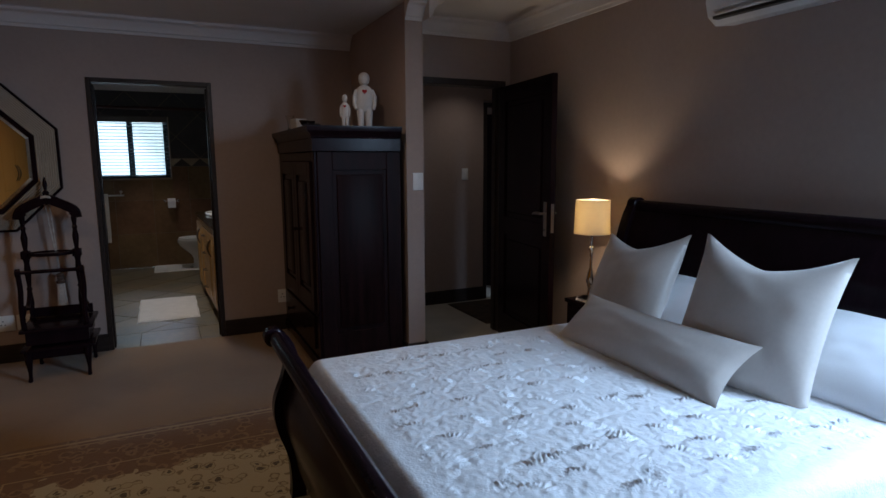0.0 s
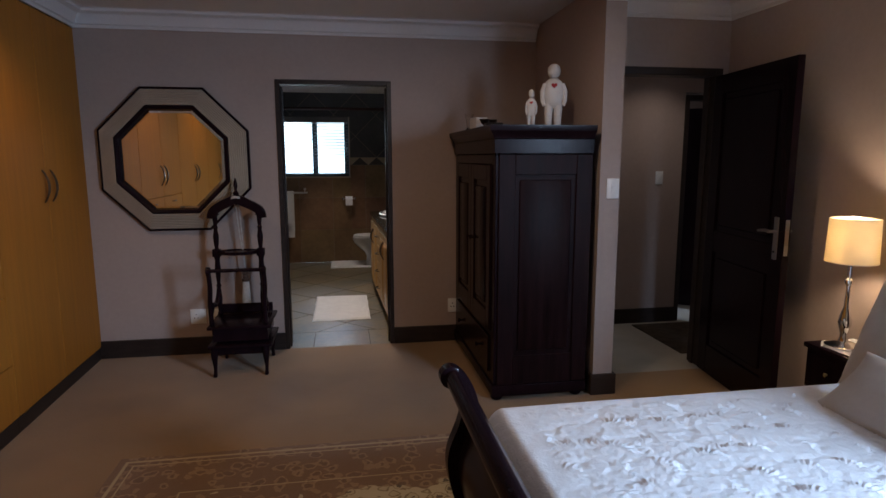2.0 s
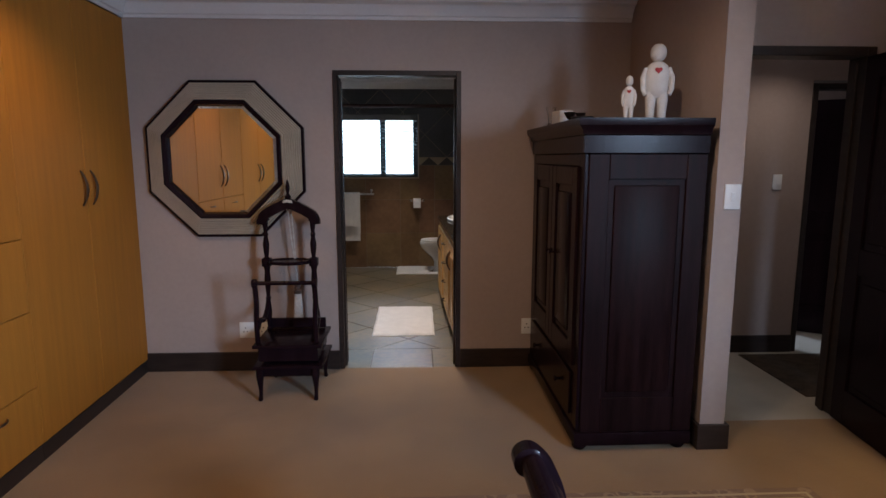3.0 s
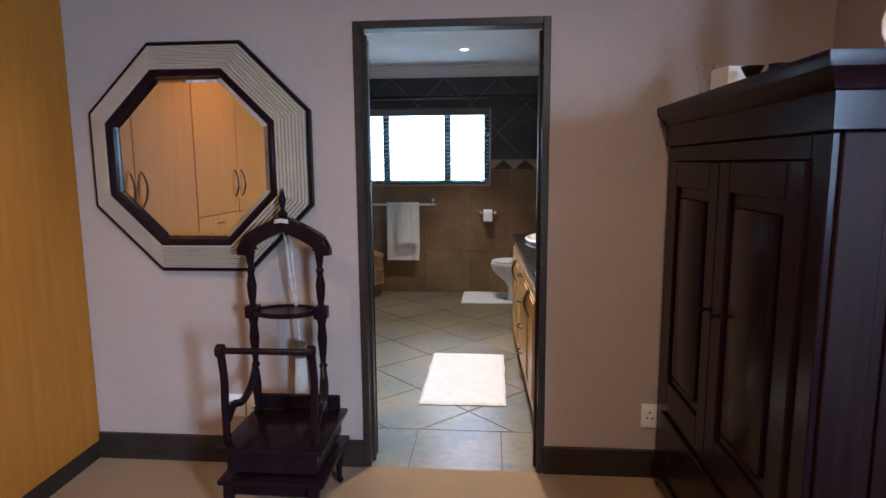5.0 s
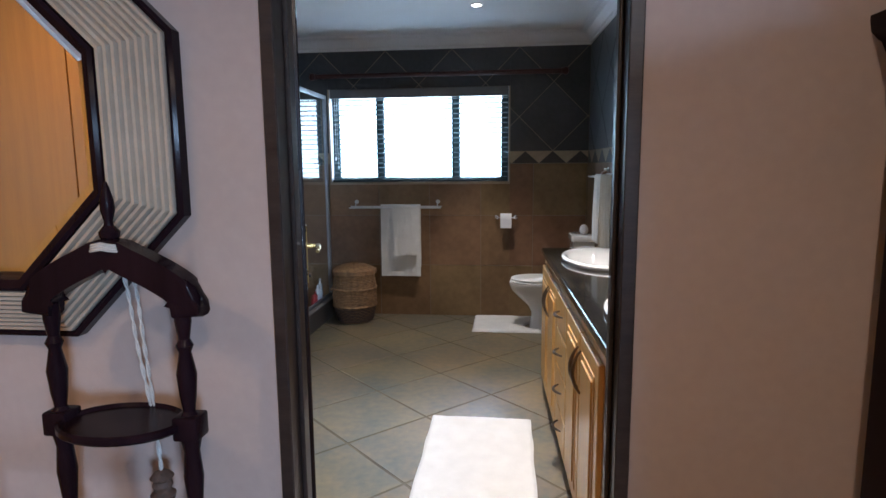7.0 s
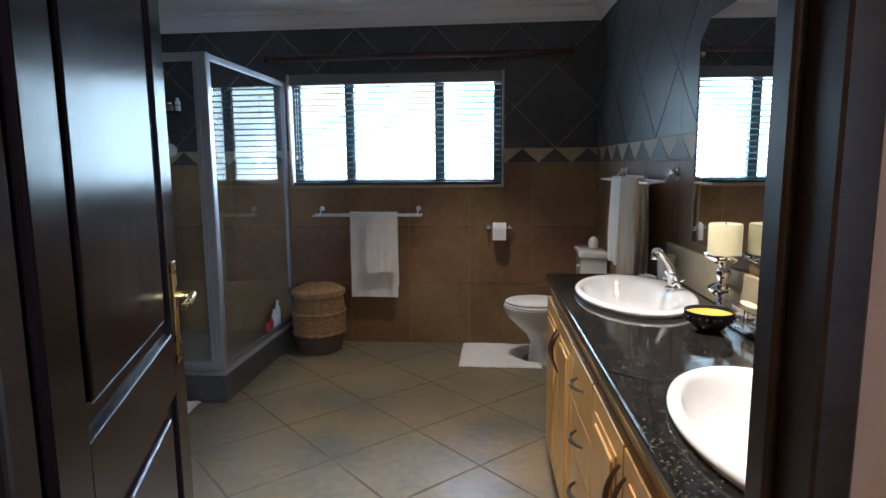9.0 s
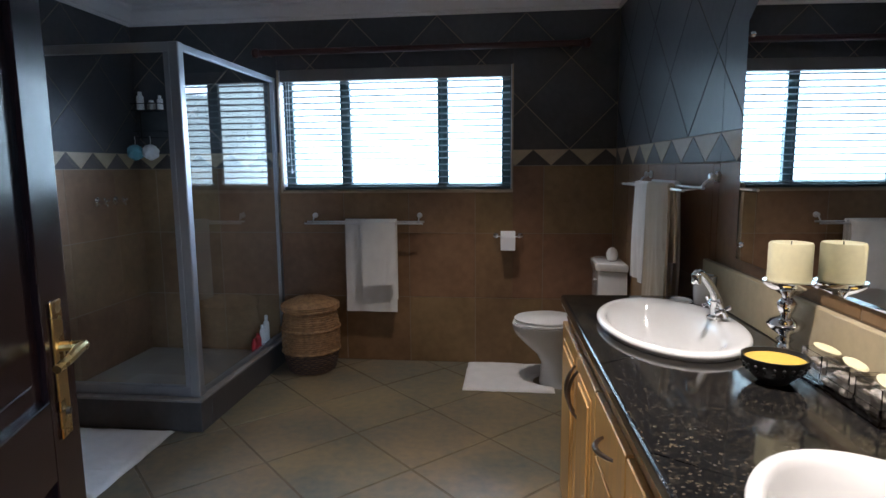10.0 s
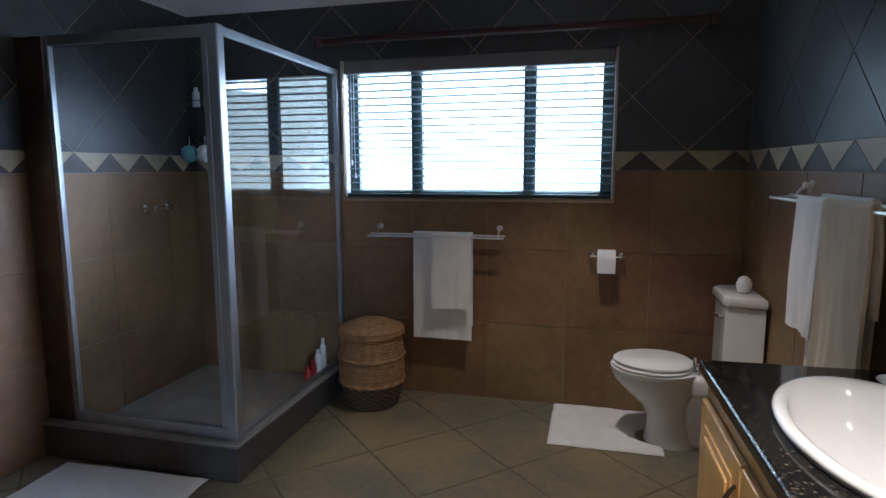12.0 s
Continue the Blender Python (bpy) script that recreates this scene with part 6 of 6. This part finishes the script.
def basin_tap(y):
    t = thing("basin_tap", "chrome basin mixer with cross handles", "tap", on_vanity(0.934, y, 0.9105), group="basin taps")
    bm = bmesh.new()
    lathe(bm, [(0.028, 0), (0.028, 0.006), (0.018, 0.012), (0.017, 0.045), (0.022, 0.055), (0.015, 0.068)], 20)
    part("body", bm, "chrome", t)
    bm = bmesh.new()
    tube(bm, curve_pts([(0.0, 0, 0.050), (-0.014, -0.014, 0.085), (-0.050, -0.050, 0.128), (-0.086, -0.086, 0.160), (-0.100, -0.100, 0.158)], 5), [0.014 - 0.004 * i / 20 for i in range(21)], 12)
    sp = part("spout", bm, "chrome", t)
    bm = bmesh.new()
    lathe(bm, [(0.012, 0), (0.014, 0.004), (0.014, 0.028), (0.011, 0.032)], 14, m=pose(-0.098, -0.098, 0.128, 0, 0, 0))
    part("aerator", bm, "chrome", sp)
    for s in (-1, 1):
        bm = bmesh.new()
        tube(bm, [(0.0, s * 0.010, 0.030), (0.0, s * 0.048, 0.036)], [0.011, 0.012], 12)
        h = part("handle_stem", bm, "chrome", t)
        bm = bmesh.new()
        for a in (0, 90):
            c, q = 0.024 * math.cos(radians(a + 25)), 0.024 * math.sin(radians(a + 25))
            tube(bm, [(-c, s * 0.056, 0.037 - q), (0, s * 0.056, 0.037), (c, s * 0.056, 0.037 + q)], [0.0075, 0.005, 0.0075], 8)
        lathe(bm, [(0.009, 0.046), (0.010, 0.056), (0.006, 0.066)], 12, m=pose(0, 0, 0.037, -90 * s, 0, 0))
        part("cross_handle", bm, "chrome", h)
    return t


basin_tap(6.49)
basin_tap(5.295)


def candlestick(x, y, label):
    c = thing("candle_holder", label, "candle holder", on_vanity(x, y), group="silver candle holders")
    bm = bmesh.new()
    lathe(bm, [(0.058, 0), (0.060, 0.004), (0.050, 0.016), (0.020, 0.026), (0.012, 0.040), (0.022, 0.050), (0.012, 0.060), (0.040, 0.080), (0.046, 0.092), (0.036, 0.102), (0.012, 0.112), (0.020, 0.128), (0.024, 0.145), (0.012, 0.160), (0.016, 0.168), (0.036, 0.178), (0.050, 0.186), (0.060, 0.196), (0.060, 0.204), (0.052, 0.204)], 32)
    part("stick", bm, "chrome", c, sharp=60)
    cn = thing("candle", "thick cream pillar candle on a silver holder", "candle", on_vanity(x, y, 0.8885 + 0.2045), group="pillar candles")
    bm = bmesh.new()
    lathe(bm, [(0.049, 0), (0.051, 0.003), (0.051, 0.093), (0.048, 0.098), (0.036, 0.095), (0.008, 0.090)], 32)
    part("wax", bm, "candle", cn)
    bm = bmesh.new()
    tube(bm, [(0, 0, 0.0905), (0.001, 0, 0.101)], 0.0013, 6)
    part("wick", bm, "black", cn)


candlestick(0.988, 6.165, "turned silver candle holder by the basin")
candlestick(0.985, 5.555, "turned silver candle holder beside a bath-salt tray")

bo = thing("candle_bowl", "dark patterned bowl filled with yellow wax", "bowl", on_vanity(0.882, 5.985) @ Matrix.Diagonal((0.88, 0.88, 0.92, 1)))
bm = bmesh.new()
lathe(bm, [(0.036, 0), (0.038, 0.003), (0.064, 0.028), (0.079, 0.056), (0.081, 0.068), (0.077, 0.068), (0.074, 0.056), (0.072, 0.052)], 36)
part("shell", bm, "black", bo, "dark carved bowl", sharp=60)
bm = bmesh.new()
lathe(bm, [(0.0735, 0.0525), (0.074, 0.057), (0.060, 0.0575), (0.01, 0.057)], 32)
part("wax_fill", bm, "yellowwax", bo)
bm = bmesh.new()
for k in range(22):
    a = 2 * math.pi * k / 22
    for z, r in ((0.036, 0.0705), (0.050, 0.0775)):
        bmesh.ops.create_icosphere(bm, subdivisions=1, radius=0.005, matrix=Matrix.Translation((r * math.cos(a), r * math.sin(a), z)))
part("carved_dots", bm, "black", bo)

tr = thing("jar_tray", "clear acrylic tray for bath-salt jars", "tray", on_vanity(1.008, 5.90))
bm = bmesh.new()
box(bm, -0.048, 0.048, -0.165, 0.165, 0, 0.006, 0.002)
for d in ((-0.048, -0.044, -0.165, 0.165, 0.006, 0.035), (0.044, 0.048, -0.165, 0.165, 0.006, 0.035), (-0.044, 0.044, -0.165, -0.161, 0.006, 0.035), (-0.044, 0.044, 0.161, 0.165, 0.006, 0.035)):
    box(bm, *d)
part("tray_body", bm, "jarglass", tr)
for k, y in enumerate((5.795, 5.90, 6.005)):
    j = thing("bath_salt_jar", "small glass jar of bath salts with a pale scoop", "jar", on_vanity(1.008, y, 0.895), group="bath-salt jars")
    bm = bmesh.new()
    # open square jar: floor and four walls
    box(bm, -0.036, 0.036, -0.042, 0.042, 0, 0.005)
    for d in ((-0.036, -0.033, -0.042, 0.042, 0.005, 0.062), (0.033, 0.036, -0.042, 0.042, 0.005, 0.062), (-0.033, 0.033, -0.042, -0.039, 0.005, 0.062), (-0.033, 0.033, 0.039, 0.042, 0.005, 0.062)):
        box(bm, *d)
    part("glass", bm, "jarglass", j)
    bm = bmesh.new()
    sheet(bm, lambda u, v: (-0.032 + 0.064 * u, -0.038 + 0.076 * v, 0.036 + 0.006 * noise.noise(Vector((u * 4, v * 4, k)))), 12, 12, 0.028)
    part("salts", bm, "salts", j)
    bm = bmesh.new()
    lathe(bm, [(0.006, 0.0), (0.016, 0.001), (0.019, 0.005), (0.016, 0.007), (0.008, 0.004)], 18, m=pose(0.0, 0.004 * (k - 1), 0.062, 8, 0, 15 * (k - 1)), sy=1.9)
    part("scoop", bm, "candle", j, "pale wooden scoop")

mg = thing("tooth_mug", "cream ceramic tumbler with a gold rim", "mug", on_vanity(1.000, 6.79))
bm = bmesh.new()
lathe(bm, [(0.034, 0), (0.036, 0.003), (0.040, 0.095), (0.042, 0.105), (0.039, 0.105), (0.036, 0.09), (0.032, 0.008)], 28)
part("body", bm, "ceramic", mg)
bm = bmesh.new()
tube(bm, [(0.0405 * math.cos(2 * math.pi * i / 36), 0.0405 * math.sin(2 * math.pi * i / 36), 0.105) for i in range(37)], 0.0016, 6)
part("rim", bm, "brass", mg)
sd = thing("soap_dish", "flat white ceramic soap dish on the vanity", "soap dish", on_vanity(0.925, 6.80))
bm = bmesh.new()
lathe(bm, [(0.040, 0), (0.044, 0.002), (0.054, 0.010), (0.051, 0.012), (0.040, 0.006)], 28, sx=0.7)
part("dish", bm, "ceramic", sd)
eg = thing("air_freshener", "white egg-shaped air freshener on the cistern", "air freshener", pose(0.985, 8.30, 0.8085))
bm = bmesh.new()
lathe(bm, [(0.018, 0), (0.028, 0.006), (0.036, 0.028), (0.036, 0.048), (0.026, 0.072), (0.010, 0.084)], 22)
part("shell", bm, "ceramic", eg)
bm = bmesh.new()
box(bm, -0.010, 0.010, -0.038, -0.030, 0.02, 0.04, 0.002)
part("vent", bm, "plastic", eg)


# ---- bathroom: tiles ----
def clip(poly, x0, x1, y0, y1):
    """An outline cut to a rectangle."""
    for ax, lim, sg in ((0, x0, 1), (0, x1, -1), (1, y0, 1), (1, y1, -1)):
        out = []
        for p, q in zip(poly, poly[1:] + poly[:1]):
            a, b = sg * (p[ax] - lim), sg * (q[ax] - lim)
            if a >= 0:
                out.append(p)
            if (a > 0) != (b > 0) and abs(a - b) > 1e-9:
                t = a / (a - b)
                out.append((p[0] + (q[0] - p[0]) * t, p[1] + (q[1] - p[1]) * t))
        poly = out
        if len(poly) < 3:
            return []
    return poly


def area(poly):
    return abs(sum(p[0] * q[1] - q[0] * p[1] for p, q in zip(poly, poly[1:] + poly[:1]))) / 2


TILE_MESHES = {}


def lay(poly, m, material, parent, name="tile", depth=0.008, bev=0.0018):
    """One tile from an outline in a surface's own plane; alike tiles share a mesh."""
    c = (sum(p[0] for p in poly) / len(poly), sum(p[1] for p in poly) / len(poly))
    loc = [(round(p[0] - c[0], 4), round(p[1] - c[1], 4)) for p in poly]
    key = (tuple(loc), material, depth)
    if key not in TILE_MESHES:
        n = len(loc)
        rows = [[(p[0], p[1], 0.0) for p in loc], [(p[0], p[1], depth - bev) for p in loc]]
        r = max(math.hypot(*p) for p in loc)
        rows.append([(p[0] * (1 - bev / r), p[1] * (1 - bev / r), depth) for p in loc])
        verts = [v for row in rows for v in row]
        faces = [(k * n + i, k * n + (i + 1) % n, (k + 1) * n + (i + 1) % n, (k + 1) * n + i) for k in (0, 1) for i in range(n)] + [tuple(2 * n + i for i in range(n))]
        me = bpy.data.meshes.new(name)
        me.from_pydata(verts, [], faces)
        me.materials.append(M[material])
        b2 = bmesh.new()
        b2.from_mesh(me)
        bmesh.ops.recalc_face_normals(b2, faces=b2.faces[:])
        if b2.faces[-1].normal.z < 0:
            bmesh.ops.reverse_faces(b2, faces=b2.faces[:])
        b2.to_mesh(me)
        b2.free()
        TILE_MESHES[key] = me
    ob = new(name, TILE_MESHES[key])
    ob.parent = parent
    ob.matrix_parent_inverse = parent.matrix_world.inverted()
    ob.matrix_world = m @ Matrix.Translation((c[0], c[1], random.uniform(-0.0006, 0.0006)))
    return ob


def shrink(poly, g):
    """An outline drawn in by g along every edge towards its middle."""
    c = Vector((sum(p[0] for p in poly) / len(poly), sum(p[1] for p in poly) / len(poly)))
    n = len(poly)
    out = []
    for i in range(n):
        p, a, b = Vector(poly[i]), Vector(poly[i - 1]), Vector(poly[(i + 1) % n])
        e1, e2 = (p - a).normalized(), (b - p).normalized()
        n1, n2 = Vector((-e1.y, e1.x)), Vector((-e2.y, e2.x))
        if n1.dot(c - p) < 0:
            n1 = -n1
        if n2.dot(c - p) < 0:
            n2 = -n2
        out.append(tuple(p + (n1 + n2) * (g / (1 + n1.dot(n2)))))
    return out


def tile_wall(parent, m, u0, u1, row_u, tri_u, pitch, dia_u, rects, top=2.43):
    """Clads a wall: three rows of brown tiles, a border of triangles, dark diamonds above. m maps (u, height, out) to the world."""
    rows = ((0.0, 0.475), (0.475, 0.935), (0.935, 1.397))
    shapes = []
    for z0, z1 in rows:
        k = math.floor((u0 - row_u) / 0.468)
        while row_u + k * 0.468 < u1:
            a = row_u + k * 0.468
            shapes.append(("walltile", shrink([(a, z0), (a + 0.468, z0), (a + 0.468, z1), (a, z1)], 0.002)))
            k += 1
    k = math.floor((u0 - tri_u) / pitch) - 1
    while tri_u + k * pitch < u1 + pitch:
        a = tri_u + k * pitch
        shapes.append(("tridark", shrink([(a - pitch / 2, 1.399), (a + pitch / 2, 1.399), (a, 1.505)], 0.0012)))
        shapes.append(("tritile", shrink([(a, 1.505), (a + pitch / 2, 1.399), (a + pitch, 1.505)], 0.0012)))
        k += 1
    h = 0.297
    for row in range(4):
        zc = 1.507 + h * row
        off = (row % 2) * h
        k = math.floor((u0 - dia_u) / (2 * h)) - 1
        while dia_u + k * 2 * h + off - h < u1:
            c = dia_u + h + k * 2 * h + off
            shapes.append(("darktile", shrink([(c - h, zc), (c, zc - h), (c + h, zc), (c, zc + h)], 0.0026)))
            k += 1
    for material, poly in shapes:
        for a, b, c, d in rects:
            lo = max(c, 1.507) if material == "darktile" else c
            q = clip(poly, a, b, lo, min(d, top))
            if len(q) > 2 and area(q) > 0.0004:
                lay(q, m, material, parent)


# axes: u to the right as seen from inside, height up, depth towards the room
def wall_axes(origin, u, out):
    u, out = Vector(u), Vector(out)
    m = Matrix((( u.x, 0, out.x, origin[0]), (u.y, 0, out.y, origin[1]), (0, 1, 0, 0), (0, 0, 0, 1)))
    return m


wb = bpy.data.objects["wall_bath_back"]
tile_wall(wb, wall_axes((0, BY1, 0), (1, 0, 0), (0, -1, 0)), BX0, BX1, 0.114, 0.509, 0.240, 0.750,
          [(BX0 + 0.009, WX0 - 0.012, 0, 3), (WX1 + 0.012, BX1 - 0.009, 0, 3), (WX0 - 0.012, WX1 + 0.012, 0, WZ0 - 0.014), (WX0 - 0.012, WX1 + 0.012, WZ1, 3)])
wl = bpy.data.objects["wall_bath_left"]
tile_wall(wl, wall_axes((BX0, 0, 0), (0, 1, 0), (1, 0, 0)), BY0, BY1, 7.933, 8.45, 0.240, 8.33, [(BY0, BY1 - 0.001, 0, 3)])
wrr = bpy.data.objects["wall_bath_right"]
tile_wall(wrr, VTURN @ wall_axes((BX1, 0, 0), (0, -1, 0), (-1, 0, 0)), -BY1, -BY0, -8.32, -7.765, 0.300, -8.42, [(-BY1 + 0.009, -6.858, 0, 3), (-6.858, -BY0, 1.037, 3)])

fl = bpy.data.objects["floor_bathroom"]
FLOOR_M = Matrix.Translation((0, 0, -0.008))
hd = 0.352
shapes = []
for i in range(-9, 6):
    for j in range(-3, 14):
        cx, cy = -0.090 + i * hd, 6.43 + (j - 6) * hd
        if (i + j) % 2:
            shapes.append(shrink([(cx - hd, cy), (cx, cy - hd), (cx + hd, cy), (cx, cy + hd)], 0.0055))
for poly in shapes:
    q = clip(poly, BX0 + 0.009, BX1 + 0.13, 5.122, BY1 - 0.009)
    if len(q) > 2 and area(q) > 0.002:
        lay(q, FLOOR_M, "slate", fl)
k = -5
while -0.005 + k * 0.455 < BX1 + 0.1:
    a = -0.005 + k * 0.455
    inside = DX0 + 0.001 < a + 0.455 and a < DX1 - 0.001
    q = clip(shrink([(a, 4.790), (a + 0.455, 4.790), (a + 0.455, 5.121), (a, 5.121)], 0.003), BX0 + 0.009, BX1 + 0.13, 4.787, 5.3)
    if inside:
        q2 = clip(shrink([(a, 4.695), (a + 0.455, 4.695), (a + 0.455, 5.121), (a, 5.121)], 0.003), DX0 + 0.001, DX1 - 0.001, 4.69, 5.3)
        rest = clip(q, BX0, DX0 + 0.001, 4, 6), clip(q, DX1 - 0.001, 3, 4, 6)
        for z in (q2, *rest):
            if len(z) > 2 and area(z) > 0.002:
                lay(z, FLOOR_M, "slate", fl)
    elif len(q) > 2:
        lay(q, FLOOR_M, "slate", fl)
    k += 1
